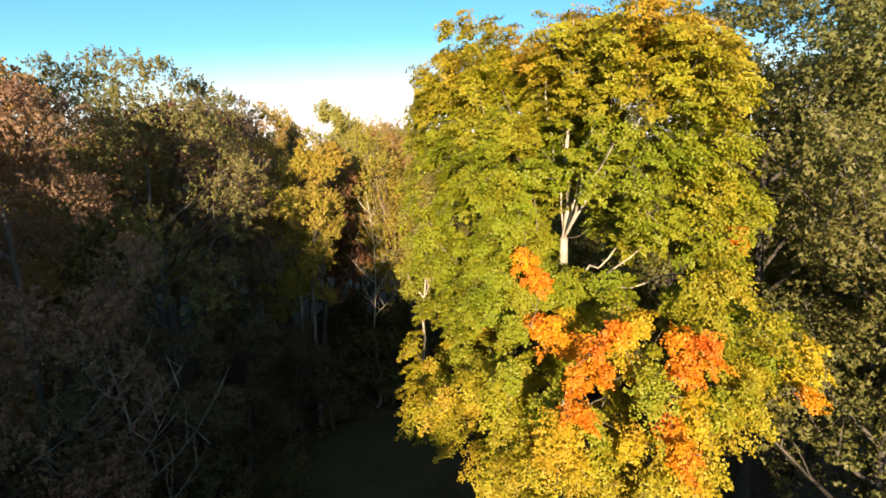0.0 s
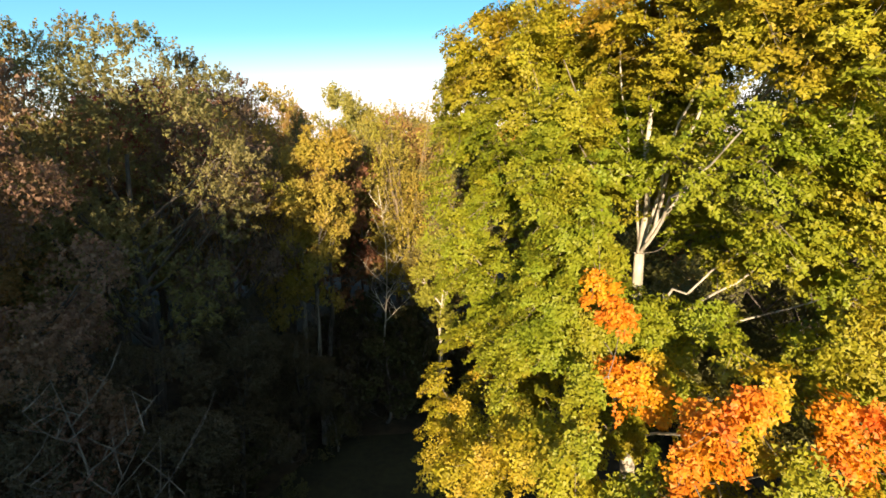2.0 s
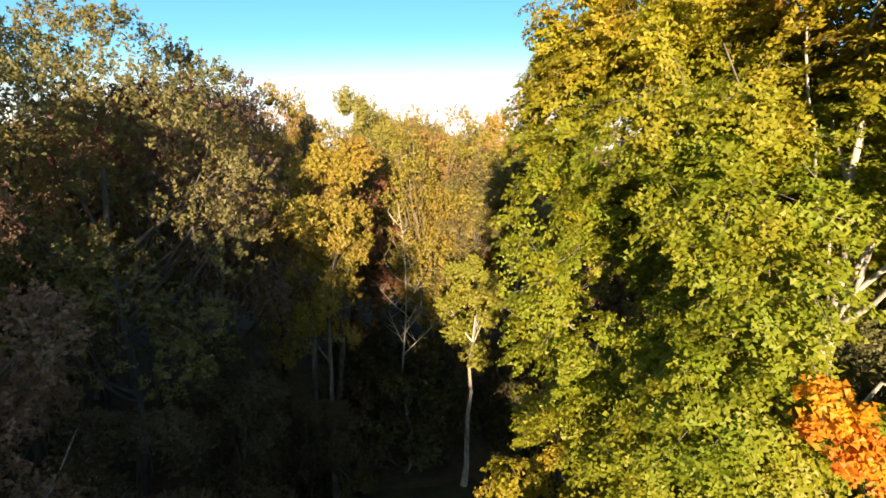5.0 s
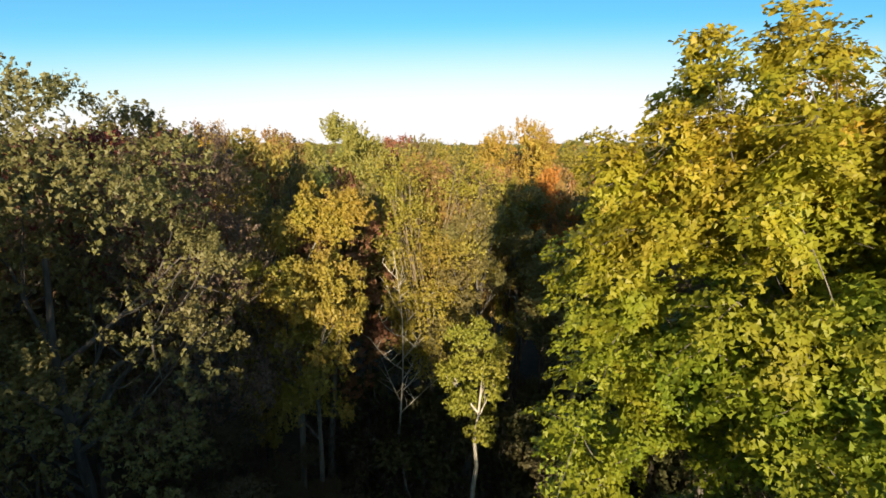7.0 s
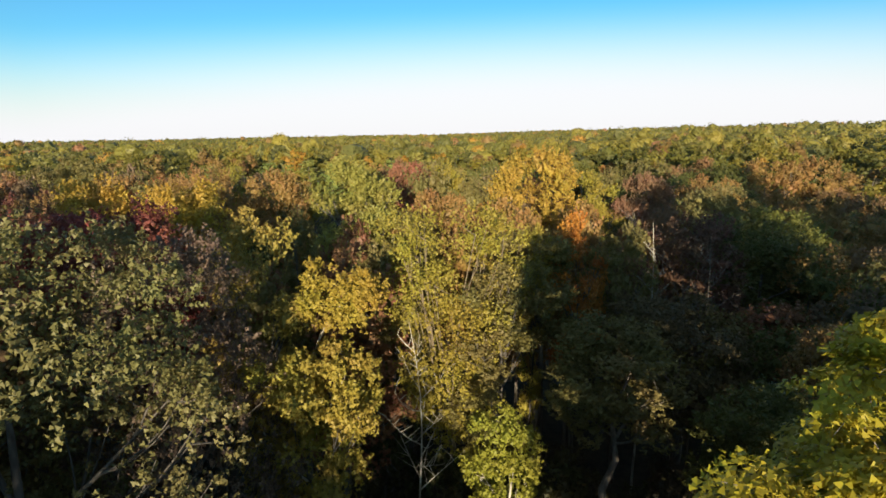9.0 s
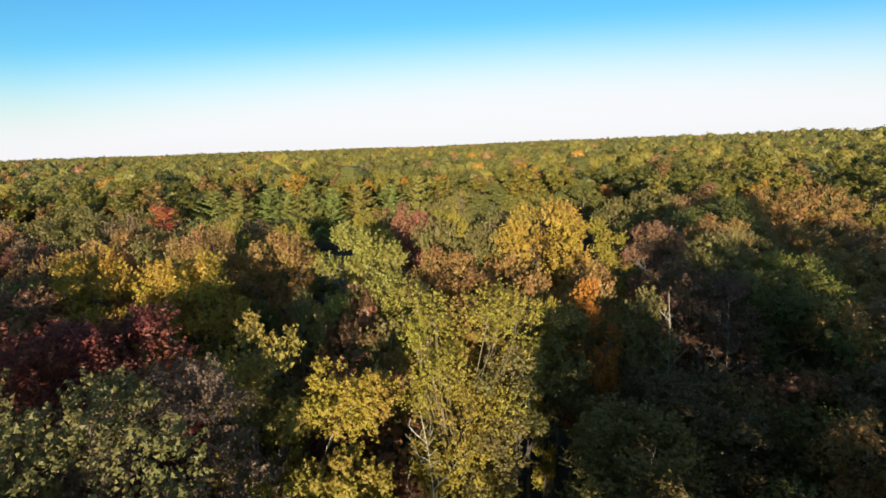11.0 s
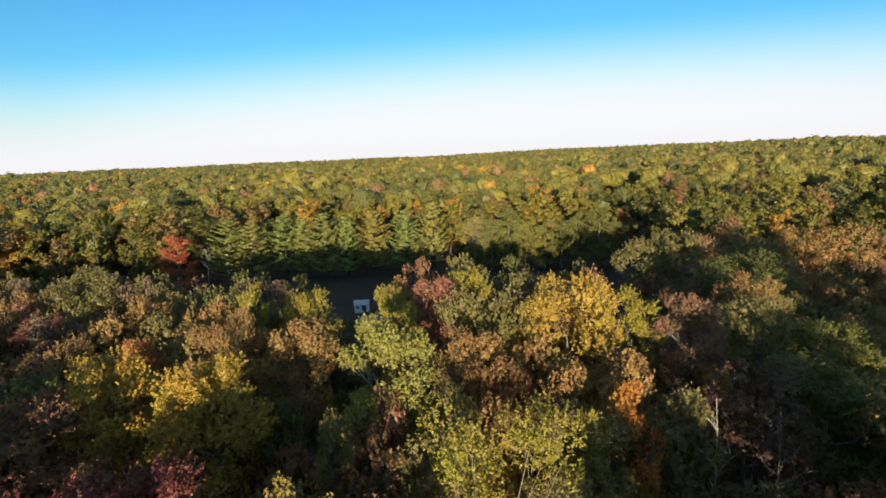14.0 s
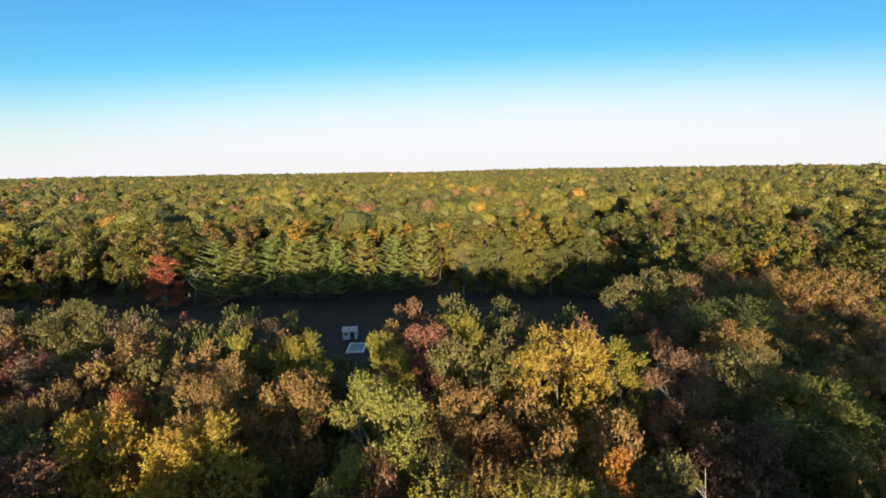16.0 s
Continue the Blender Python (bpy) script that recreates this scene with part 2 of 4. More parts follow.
def build_tree(name, height, base, radius, lobes, shoots, per, leaf, length, width, rise=0.5, kind="dome", limbs=8, bark=None, core=12, mat=None, blade=BLADE, dense=0.0):
    """A tree at the origin: trunk, limbs and crown under an Empty at its foot."""
    bark = bark or BARK
    root = new(name)
    c, lr = crown_lobes(height, base, radius, lobes, kind)
    lean = rng.normal(size=2) * 0.25
    top = np.array((lean[0], lean[1], height * (0.62 if kind == 'vase' else 0.78)))
    t = np.linspace(0, 1, 8)
    spine = np.stack([top[0] * t ** 2, top[1] * t ** 2, top[2] * t], axis=1)
    spine[1:-1, :2] += rng.normal(size=(6, 2)) * 0.10
    r0 = (0.008 if kind == 'vase' else 0.0105) * height
    part("trunk", tubes_mesh("trunk", [(spine, r0 * (1.25 - t) * np.where(t == 0, 1.35, 1.0) + 0.015)], bark, 8), root)
    order = np.argsort(-np.linalg.norm(c[:, :2], axis=1) - (c[:, 2] * 0.3 if kind == 'vase' else 0))[:limbs]
    for j in range(limbs):
        q = c[order[j]]
        foot = max(base * 0.92, q[2] - 0.55 * np.linalg.norm(q[:2]) - 1.2)
        if kind == 'vase':
            foot = base * rng.uniform(0.7, 1.2)
        foot = min(foot, top[2] * 0.92)
        a = np.array([np.interp(foot, spine[:, 2], spine[:, k]) for k in range(3)])
        line = bent(a, q, 0.12 if kind != 'vase' else 0.03)
        lines = [(line, np.linspace(r0 * (0.19 if kind == 'vase' else 0.42), 0.02, 5))]
        for s in range(4):
            tip = q + unit(rng.normal(size=3) + np.array((0, 0, 0.5))) * lr[order[j]] * 0.9
            lines.append((bent(line[2 + s % 3], tip, 0.1), np.linspace(r0 * 0.16, 0.010, 5)))
        part("limb", tubes_mesh("limb", lines, bark, 5), root)
    axis = np.array((0, 0, base + 0.35 * (height - base)))
    pc, pn = tufts(c, lr, axis, shoots, per, length, width, rise)
    size = leaf * rng.uniform(0.7, 1.35, len(pc))
    if core:
        # foliage deep inside the lobes
        d = unit(rng.normal(size=(lobes, core, 3)))
        ic = (c[:, None] + d * lr[:, None, None] * rng.uniform(0.2, 0.75, (lobes, core, 1)) * np.array((1, 1, 0.8))).reshape(-1, 3)
        pc, pn = np.concatenate((pc, ic)), np.concatenate((pn, d.reshape(-1, 3) + 0.5 * rng.normal(size=ic.shape)))
        size = np.concatenate((size, np.full(len(ic), leaf * 1.45)))
    masses = [(c, dense * lr[:, None] * np.array((1, 1, 0.8)), 1)] if dense else ()
    part("crown", leaves_mesh("crown", pc, pn, size, mat or LEAF, blade, masses), root)
    return root


def recolour(tree, colour):
    for o in tree.children:
        if o.name.split(".")[0] in ("crown", "needles"):
            o.color = (*colour, 1)


# ---------------------------------------------------------------- ground
AHEAD, ASIDE, HOME = np.array((-0.137, 0.9906)), np.array((0.9906, 0.137)), np.array((-4.6, 15.5))


def place(f, s):
    """Plan coordinates of a spot f metres ahead of and s metres beside the end of the flight."""
    return HOME + f * AHEAD + s * ASIDE


def lift(x, y):
    """Rise of the land: flat near by, rolling far off, higher on one side."""
    f, q = (x - HOME[0]) * AHEAD[0] + (y - HOME[1]) * AHEAD[1], math.hypot(x - HOME[0], y - HOME[1])
    side = (x - HOME[0]) * ASIDE[0] + (y - HOME[1]) * ASIDE[1]
    far = min(1.0, max(0.0, q - 220) / 400)
    hill = 9.0 * min(1.0, max(0.0, side) / 500) * min(1.0, max(0.0, q - 350) / 500)
    return far * (6.5 * noise.noise((x / 330, y / 330, 3.1)) + 2.5 * noise.noise((x / 90, y / 90, 1.7))) + hill


def ground_sheet():
    rings = np.concatenate(([0.0], np.geomspace(6, 4200, 60)))
    ang = np.linspace(0, 2 * np.pi, 96, endpoint=False)
    verts, faces, counts = [(0, 0, 0)], [], []
    for r in rings[1:]:
        for a in ang:
            x, y = r * np.sin(a), r * np.cos(a) + 20
            verts.append((x, y, lift(x, y) + 0.12 * noise.noise((x / 6, y / 6, 0)) - 0.1))
    for j in range(96):
        faces += (0, 1 + (j + 1) % 96, 1 + j)
        counts.append(3)
    for i in range(len(rings) - 2):
        for j in range(96):
            a, b = 1 + i * 96 + j, 1 + i * 96 + (j + 1) % 96
            faces += (a, b, b + 96, a + 96)
            counts.append(4)
    return tagged(new("ground", mesh_from("ground", verts, faces, counts, SOIL)), "dark forest soil covered with fallen leaves", "ground", kind="structure")


def patch(name, outline, z, mat, label):
    """A flat sheet of ground cover with a ragged edge."""
    pts = []
    for i, (x, y) in enumerate(outline):
        x2, y2 = outline[(i + 1) % len(outline)]
        for k in range(8):
            t = k / 8
            px, py = x + (x2 - x) * t, y + (y2 - y) * t
            pts.append((px + 0.7 * noise.noise((px / 3, py / 3, 9)), py + 0.7 * noise.noise((px / 3, py / 3, 19))))
    bm = bmesh.new()
    bm.faces.new([bm.verts.new((x, y, z)) for x, y in pts])
    bmesh.ops.triangulate(bm, faces=bm.faces[:])
    return tagged(new(name, finish(bm, name, mat)), label, "grass", kind="structure")


ground_sheet()
patch("lawn", [(-9, -14), (14, -14), (15, 9), (4, 27), (-3, 30), (-9, 27), (-11, 14)], 0.06, LAWN_SHADED, "mown lawn lying in deep evening shade")
patch("meadow", [tuple(place(f, s)) for f, s in ((52, -30), (54, 6), (70, 26), (100, 38), (122, 38), (122, -60), (112, -130), (88, -120), (62, -60))], 0.07, MEADOW_SHADED, "rough brown meadow in a forest clearing, darkened for shade")

TRACK = rough_material("bare_earth_track", (0.05, 0.04, 0.03), (0.11, 0.09, 0.07), 1.5, bump=0.3)
for line in (((80, 8.6), (93, 8.9), (106, 9.4)), ((111, -4), (112, 4), (111.5, 13)), ((84, 10.3), (96, 10.7), (106, 11.1))):
    half = np.array((0.0, 0.32)) if line[0][0] < 100 else np.array((0.32, 0.0))
    edge = [tuple(place(*(np.array(p) - half))) for p in line] + [tuple(place(*(np.array(p) + half))) for p in line[::-1]]
    bm = bmesh.new()
    bm.faces.new([bm.verts.new((x, y, 0.085)) for x, y in edge])
    bmesh.ops.triangulate(bm, faces=bm.faces[:])
    bmesh.ops.recalc_face_normals(bm, faces=bm.faces[:])
    tagged(new("track", finish(bm, "track", TRACK)), "faint trodden track of bare earth across the meadow", "path", kind="structure")

# ---------------------------------------------------------------- tree kinds
NATIVE = {'broad_small': (18.0, 2.6), 'bushy_small': (18.0, 2.6), 'column': (18.0, 2.2), 'bush': (4.0, 1.7), 'slim': (14.0, 2.0), 'sapling': (14.0, 2.0)}     # height and crown radius as built; 18 and 4 else
PROTO, WAITING, USED = {}, {}, {}
for key, args in {
    "broad": [dict(height=18, base=b, radius=4, lobes=n, shoots=40, per=17, leaf=0.12, length=0.7, width=0.22, rise=0.5, core=50, dense=0.3) for b, n in ((9, 40), (9.5, 34), (8.5, 38))],
    "broad_small": [dict(height=18, base=b, radius=2.6, lobes=n, shoots=32, per=16, leaf=0.11, length=0.6, width=0.2, rise=0.5, core=44, dense=0.3) for b, n in ((11.6, 34), (12, 32), (11, 36))],
    "fine": [dict(height=18, base=b, radius=4, lobes=n, shoots=70, per=20, leaf=0.085, length=0.45, width=0.2, rise=0.25, core=150, limbs=12, bark=BARK_DARK) for b, n in ((3.5, 42), (4.5, 40))],
    "high": [dict(height=18, base=b, radius=4, lobes=42, shoots=42, per=22, leaf=0.082, length=0.42, width=0.17, rise=0.25, core=30, limbs=14, bark=BARK_DARK) for b in (8.0, 7.6)],
    "thin": [dict(height=18, base=b, radius=4, lobes=n, shoots=52, per=12, leaf=0.1, length=0.7, width=0.19, rise=0.55, kind="vase", limbs=11, core=14, bark=BARK_TAN) for b, n in ((6, 44), (6.5, 42))],
    "bushy": [dict(height=18, base=b, radius=4, lobes=n, shoots=40, per=14, leaf=0.12, length=0.5, width=0.19, rise=0.5, limbs=10, core=44, dense=0.3) for b, n in ((9, 40), (9.5, 38))],
    "bushy_small": [dict(height=18, base=b, radius=2.6, lobes=n, shoots=30, per=14, leaf=0.11, length=0.45, width=0.18, rise=0.5, limbs=9, core=40, dense=0.3) for b, n in ((11.6, 34), (12, 32))],
    "column": [dict(height=18, base=b, radius=2.2, lobes=n, shoots=36, per=11, leaf=0.12, length=0.6, width=0.2, rise=0.5, kind="column", bark=BARK_DARK, core=14, dense=0.4) for b, n in ((6, 30), (7, 28))],
    "slim": [dict(height=14, base=b, radius=2, lobes=n, shoots=34, per=12, leaf=0.12, length=0.5, width=0.19, rise=0.35, bark=BARK, core=14) for b, n in ((7.5, 20), (7, 22))],
    "sapling": [dict(height=14, base=8.0, radius=2, lobes=24, shoots=34, per=12, leaf=0.13, length=0.45, width=0.19, rise=0.2, bark=BARK_MAPLE, core=14, limbs=3)],
    "edge": [dict(height=18, base=b, radius=4, lobes=34, shoots=40, per=8, leaf=0.24, length=0.7, width=0.26, limbs=4, core=20, dense=0.5) for b in (1.0, 1.5)],
    "fill": [dict(height=18, base=b, radius=4, lobes=n, shoots=28, per=8, leaf=0.21, length=0.7, width=0.24, limbs=4, core=16, dense=0.4, kind=k) for b, n, k in ((7, 28, "dome"), (8, 26, "dome"), (7, 28, "vase"), (7.5, 27, "dome"))],
    "back": [dict(height=18, base=b, radius=4, lobes=n, shoots=20, per=5, leaf=0.42, length=0.9, width=0.36, limbs=2, core=4, dense=0.66, bark=BARK_DARK, kind=k) for b, n, k in ((1.5, 20, "dome"), (2, 22, "dome"), (1.5, 18, "column"))],
    "bush": [dict(height=4, base=b, radius=1.7, lobes=n, shoots=24, per=8, leaf=0.12, length=0.4, width=0.17, limbs=4, core=8) for b, n in ((0.2, 14), (0.1, 12))],
}.items():
    PROTO[key] = [build_tree({"back": "forest_tree", "bush": "shrub"}.get(key, "tree"), **a) for a in args]


def plant(kind, x, y, top, r, colour, label, category="tree", group=""):
    """Sets a tree of that kind at (x, y) with its height, crown radius and leaf colour."""
    if kind in ("broad", "bushy") and r < 3.35:
        kind += "_small"
    tall, wide = NATIVE.get(kind, (18.0, 4.0))
    n = USED[kind] = USED.get(kind, -1) + 1
    proto = PROTO[kind][n % len(PROTO[kind])]
    m = pose(x, y, -0.15, rng.normal() * 1.2, rng.normal() * 1.2, rng.uniform(0, 360)) @ Matrix.Diagonal((r / wide, r / wide, top / tall, 1))
    if proto.name not in WAITING:
        WAITING[proto.name] = (proto, m)
        tree = proto
    else:
        tree = copy_thing(proto, m)
    recolour(tree, colour)
    return tagged(tree, label, category, group)


GREEN, YGREEN, ORANGE = (0.105, 0.11, 0.03), (0.285, 0.238, 0.042), (0.42, 0.17, 0.035)
RUST, CRIMSON, TAN, PALE, OLIVE = (0.22, 0.11, 0.06), (0.19, 0.055, 0.042), (0.295, 0.175, 0.062), (0.27, 0.25, 0.062), (0.17, 0.145, 0.05)

# ---------------------------------------------------------------- the wood, tree by tree
NEAR = [
    # kind, x, y, top, radius, colour, label
    ("fine", -12.0, 13.2, 18.6, 3.7, (0.20, 0.12, 0.08), "rust-brown oak at the edge of the lawn"),
    ("high", -17.0, 20.5, 20.6, 4.3, OLIVE, "olive-green oak at the edge of the lawn"),
    ("high", -12.9, 20.6, 19.9, 4.3, (0.165, 0.15, 0.055), "tall yellow-green oak with pale forked trunk"),
    ("fine", -17.0, 15.5, 21.0, 4.4, TAN, "tan-leaved oak behind the lawn edge"),
    ("high", -12.6, 25.0, 18.8, 3.5, (0.15, 0.105, 0.075), "half-bare oak with brownish purple leaves"),
    ("column", -11.2, 28.0, 18.8, 1.9, (0.30, 0.23, 0.055), "slender golden-leaved tree at the wood edge"),
    ("broad", -15.8, 28.3, 19.0, 2.8, CRIMSON, "crimson maple above the dark wood"),
    ("broad", -18.8, 27.6, 18.7, 2.9, CRIMSON, "dark red maple in the wood"),
    ("thin", -5.4, 35.4, 18.2, 3.9, YGREEN, "spreading yellow-green tree with many bare upright stems"),
    ("column", -3.2, 33.6, 15.6, 2.2, OLIVE, "olive-green tree with a narrow crown"),
    ("sapling", -3.0, 29.2, 11.4, 1.5, (0.24, 0.24, 0.035), "young lime-yellow tree with a thin pale trunk"),
    ("broad", -12.5, 41.0, 19.9, 2.6, PALE, "pale grey-green tree standing above its neighbours"),
    ("bushy", -17.4, 42.6, 19.2, 2.3, TAN, "tan-leaved tree losing its leaves"),
    ("broad", -19.9, 37.4, 19.0, 2.6, (0.38, 0.26, 0.045), "golden yellow maple deep in the wood"),
    ("broad", -24.9, 37.0, 19.2, 2.3, (0.38, 0.25, 0.045), "golden yellow maple beside a reddish one"),
    ("column", -25.0, 50.4, 19.3, 1.4, YGREEN, "slim yellow-green tree at the clearing's edge"),
    ("broad", -24.0, 53.0, 16.8, 2.6, OLIVE, "olive-green tree at the clearing's edge"),
    ("bushy", -33.4, 50.0, 18.2, 2.6, TAN, "grey-tan tree losing its leaves"),
    ("broad", -42.0, 53.0, 19.6, 4.2, OLIVE, "broad olive-green tree at the wood edge"),
    ("broad", -21.1, 51.8, 18.4, 2.1, YGREEN, "yellow-green tree at the clearing's edge"),
    ("broad", -9.0, 57.6, 18.6, 2.3, YGREEN, "yellow-green tree beside a rosy one"),
    ("bushy", -10.8, 53.6, 19.0, 2.6, (0.30, 0.13, 0.08), "rosy brown tree at the clearing's edge"),
    ("bushy", -7.8, 45.6, 17.6, 3.2, TAN, "tan-leaved tree losing its leaves"),
    ("slim", -5.2, 44.0, 16.6, 1.8, (0.27, 0.14, 0.06), "small red-orange tree amid tan ones"),
    ("broad", -1.0, 50.4, 19.9, 3.9, (0.39, 0.255, 0.05), "large golden maple with orange tips"),
    ("column", 4.0, 54.4, 18.2, 1.9, YGREEN, "slim yellow-green tree beside the golden maple"),
    ("broad", 7.2, 52.2, 18.0, 2.3, (0.27, 0.15, 0.09), "rosy red maple beside a golden one"),
    ("bushy", 13.6, 57.0, 16.8, 3.4, (0.22, 0.19, 0.07), "olive-tan tree partly in shade"),
    ("broad", 17.0, 69.5, 17.6, 4.8, GREEN, "dense dark green oak at the clearing's end"),
    ("bushy", 14.5, 62.0, 17.0, 3.6, TAN, "tan tree behind the shaded wood"),
    ("slim", 0.8, 39.6, 17.0, 1.6, ORANGE, "small orange-tipped tree in shade"),
    ("broad", 12.6, 47.0, 15.6, 4.4, GREEN, "dark green oak in the maple's shade"),
    ("broad", 5.0, 36.5, 13.8, 3.6, (0.11, 0.085, 0.04), "shaded tree behind the maple"),
    ("broad", -1.2, 38.8, 16.2, 2.8, OLIVE, "olive-leaved tree standing in shade"),
    ("bushy", 8.0, 44.0, 16.2, 3.4, (0.14, 0.075, 0.05), "rust-brown tree standing in shade"),
    ("broad", 1.4, 32.4, 13.6, 3.0, OLIVE, "shaded tree behind the maple"),
    ("broad", 6.5, 29.5, 13.0, 3.4, GREEN, "shaded tree behind the maple"),
    # this oak's leaf colour is lowered to carry partial shade
    ("fine", 12.8, 14.6, 20.5, 4.6, (0.13, 0.13, 0.04), "tall dull green oak next to the maple, darkened for shade"),
    ("fine", 12.0, 20.6, 22.4, 5.2, (0.14, 0.14, 0.045), "very tall added dull green oak, hidden behind the maple for its shade"),
    ("broad", 18.2, 55.0, 15.0, 4.0, (0.16, 0.165, 0.04), "low green oak at the wood's edge"),
    ("fine", 17.0, 21.4, 21.4, 4.8, GREEN, "broad green oak behind the maple"),
    ("broad", 28.0, 24.0, 26.0, 5.4, GREEN, "tall green oak behind the maple"),
    ("slim", -8.7, 27.2, 14.0, 1.6, (0.30, 0.23, 0.045), "low yellow-green tree over the lawn's end"),
    ("broad", -13.1, 51.0, 19.0, 1.9, YGREEN, "yellow-green tree next to a rosy one"),
    ("thin", -22.2, 42.0, 19.6, 2.5, TAN, "round tan tree losing its leaves"),
    ("bushy", -27.6, 41.6, 18.4, 1.4, (0.40, 0.15, 0.06), "small red-orange maple among tan trees"),
    ("thin", -33.0, 42.6, 18.0, 2.3, TAN, "grey-tan tree beside golden maples"),
    ("column", -1.9, 38.4, 16.8, 0.9, YGREEN, "slim yellow-green tree rising from shade"),
    ("column", -12.9, 34.8, 18.0, 1.1, OLIVE, "slim olive tree rising from the dark wood"),
    ("bushy", -40.5, 48.6, 17.4, 2.7, (0.16, 0.06, 0.05), "purple-red maple in the wood"),
    ("broad", -36.5, 43.0, 17.0, 3.2, (0.15, 0.065, 0.05), "dark red maple in the shaded wood"),
    ("broad", -27.6, 34.8, 17.6, 3.0, RUST, "rust-coloured tree in the wood"),
    ("bushy", -24.6, 44.4, 18.6, 3.0, TAN, "tan-leaved tree deep in the wood"),
]
for k, x, y, top, r, colour, label in NEAR:
    plant(k, x, y, top, r * (1.08 if y > 34 else 1.0), colour, label)

# trees that fill the wood between those above
taken = [(n[1], n[2], n[4]) for n in NEAR] + [(3.5, 14.0, 5.5)]
PALETTE = [GREEN, OLIVE, TAN, OLIVE, RUST, (0.16, 0.11, 0.065)]
ROSY = [TAN, TAN, (0.25, 0.15, 0.075), OLIVE, OLIVE, TAN]
GAPS = [(222, 72), (236, 78), (248, 82), (222, 131), (232, 136), (228, 160), (236, 171), (244, 182), (170, 55), (130, 76), (108, 76), (98, 82), (88, 88), (165, -115), (62, 66), (185, 63), (199, 67), (185, 111), (174, 119), (160, 115), (147, 113), (134, 112)]
tries = 0
while tries < 4200:
    tries += 1
    x, y = rng.uniform(-62, 62), rng.uniform(6, 90)
    f, s = (np.array((x, y)) - HOME) @ AHEAD, (np.array((x, y)) - HOME) @ ASIDE
    if abs(s) > 14 + 0.95 * max(f, 0) + 4:
        continue
    if -10.5 < x < 16 and y < 33 or y < 24 and x > -10 or y < 17 and x > -20:
        continue
    if f > 50 and s < 8 or f > 55 and s < 19 + (f - 55) * 0.4 or f > 96 and s < 42:
        continue
    if any((f - a) ** 2 + (s - b) ** 2 < 81 for a, b in GAPS) or f > 28 and -0.24 < s / f < -0.165:
        continue
    r = rng.uniform(2.4, 3.7)
    if any((x - a) ** 2 + (y - b) ** 2 < (0.48 * (r + c)) ** 2 for a, b, c in taken):
        continue
    taken.append((x, y, r))
    high = rng.uniform(14.0, 16.6) if f < 22 else rng.uniform(15.8, 17.6) if f < 33 else rng.uniform(17.2, 19.0) if f < 50 else rng.uniform(14.5, 17.5)
    if s > 12 and f < 66:
        high = rng.uniform(11.5, 14.5)
    plant("fill", x, y, 13.0 if f > 24 and -0.31 < s / f < -0.09 else high, r, (PALETTE if s < 30 else ROSY)[int(rng.integers(6))], "autumn tree in a dense mixed wood", group="trees of the wood")

# shrubs and saplings under the wood's edge
for i in range(78):
    if i < 42:
        x, y = rng.uniform(-13.5, -7.8), rng.uniform(8, 30)
    else:
        x, y = rng.uniform(-12, 9), rng.uniform(30, 37)
    plant("bush", x, y, rng.uniform(1.6, 5.0) + (2.0 if i > 47 else 0.0), rng.uniform(1.0, 2.0) + (0.7 if i > 47 else 0.0), ((0.075, 0.08, 0.03), (0.10, 0.09, 0.04), (0.085, 0.07, 0.045))[i % 3], "leafy shrub at the edge of the lawn", "shrub", "shrubs along the lawn")

for x, y, top, r in ((-10.8, 17.4, 9.5, 2.7), (-11.6, 13.4, 10.5, 2.9), (-10.2, 21.5, 8.6, 2.4), (-12.0, 25.2, 9.0, 2.6), (-9.6, 26.4, 6.8, 2.0), (-13.4, 10.0, 9.0, 2.8)):
    plant("fine", x, y, top, r, (0.10, 0.085, 0.05), "dusky young tree under the oaks", group="young trees along the lawn")

# trees behind the start of the flight, which keep the low sun off the lawn
for x, y, top in ((19, 8, 15), (24, 11, 16), (29, 8, 27), (34, 12, 27), (21, 2, 15), (28, 1, 27), (40, 10, 26), (30, 17, 28), (36, 20, 28)):
    plant("back", x, y, top, 4.8, OLIVE, "tall oak beside the lawn", group="oaks beside the lawn")


def shade_top(x):
    return float(np.interp(x, (-13, -8, -4, -1.5, 2), (20.9, 20.6, 19.2, 16.0, 12.0)))


BEHIND = [(x, -22 - 1.5 * (i % 2), shade_top(x) + 0.3 * (i % 3)) for i, x in enumerate(np.arange(-46, 30, 3.5))]
BEHIND += [(x, -30 - 1.5 * (i % 2), shade_top(x) + 1.2) for i, x in enumerate(np.arange(-44, 30, 3.8))]
BEHIND += [(x, -26 - 1.2 * (i % 2), shade_top(x) - 0.2) for i, x in enumerate(np.arange(-45, 30, 3.0))]
# hidden oaks, added to block the sun from the wood behind
for x, y, top in ((12.8, 25.5, 20.8), (17.2, 26, 20.4), (9.0, 24.0, 18.6)):
    plant("fine", x, y, top, 4.3, (0.12, 0.125, 0.04), "added dull green oak, hidden behind the maple for its shade", group="oaks behind the maple")
# unseen trees left of the lawn, added to shade the wood there
BEHIND += [(-22.5, 16, 20.8), (-24.5, 21, 21.2), (-28.5, 18, 21), (-33, 21, 21.2), (-38, 23, 21), (-29.5, 24, 20.6), (-43, 27, 21), (-34, 15, 21), (-48, 30, 21)]
BEHIND += [(x, -17 - 1.2 * (i % 2), shade_top(x) - 2.2) for i, x in enumerate(np.arange(-42, 24, 3.0))]
for x, y, top in BEHIND:
    plant("back", x, y, top, 4.4, OLIVE, "tall unseen tree on the sunny side of the lawn", group="trees round the lawn")
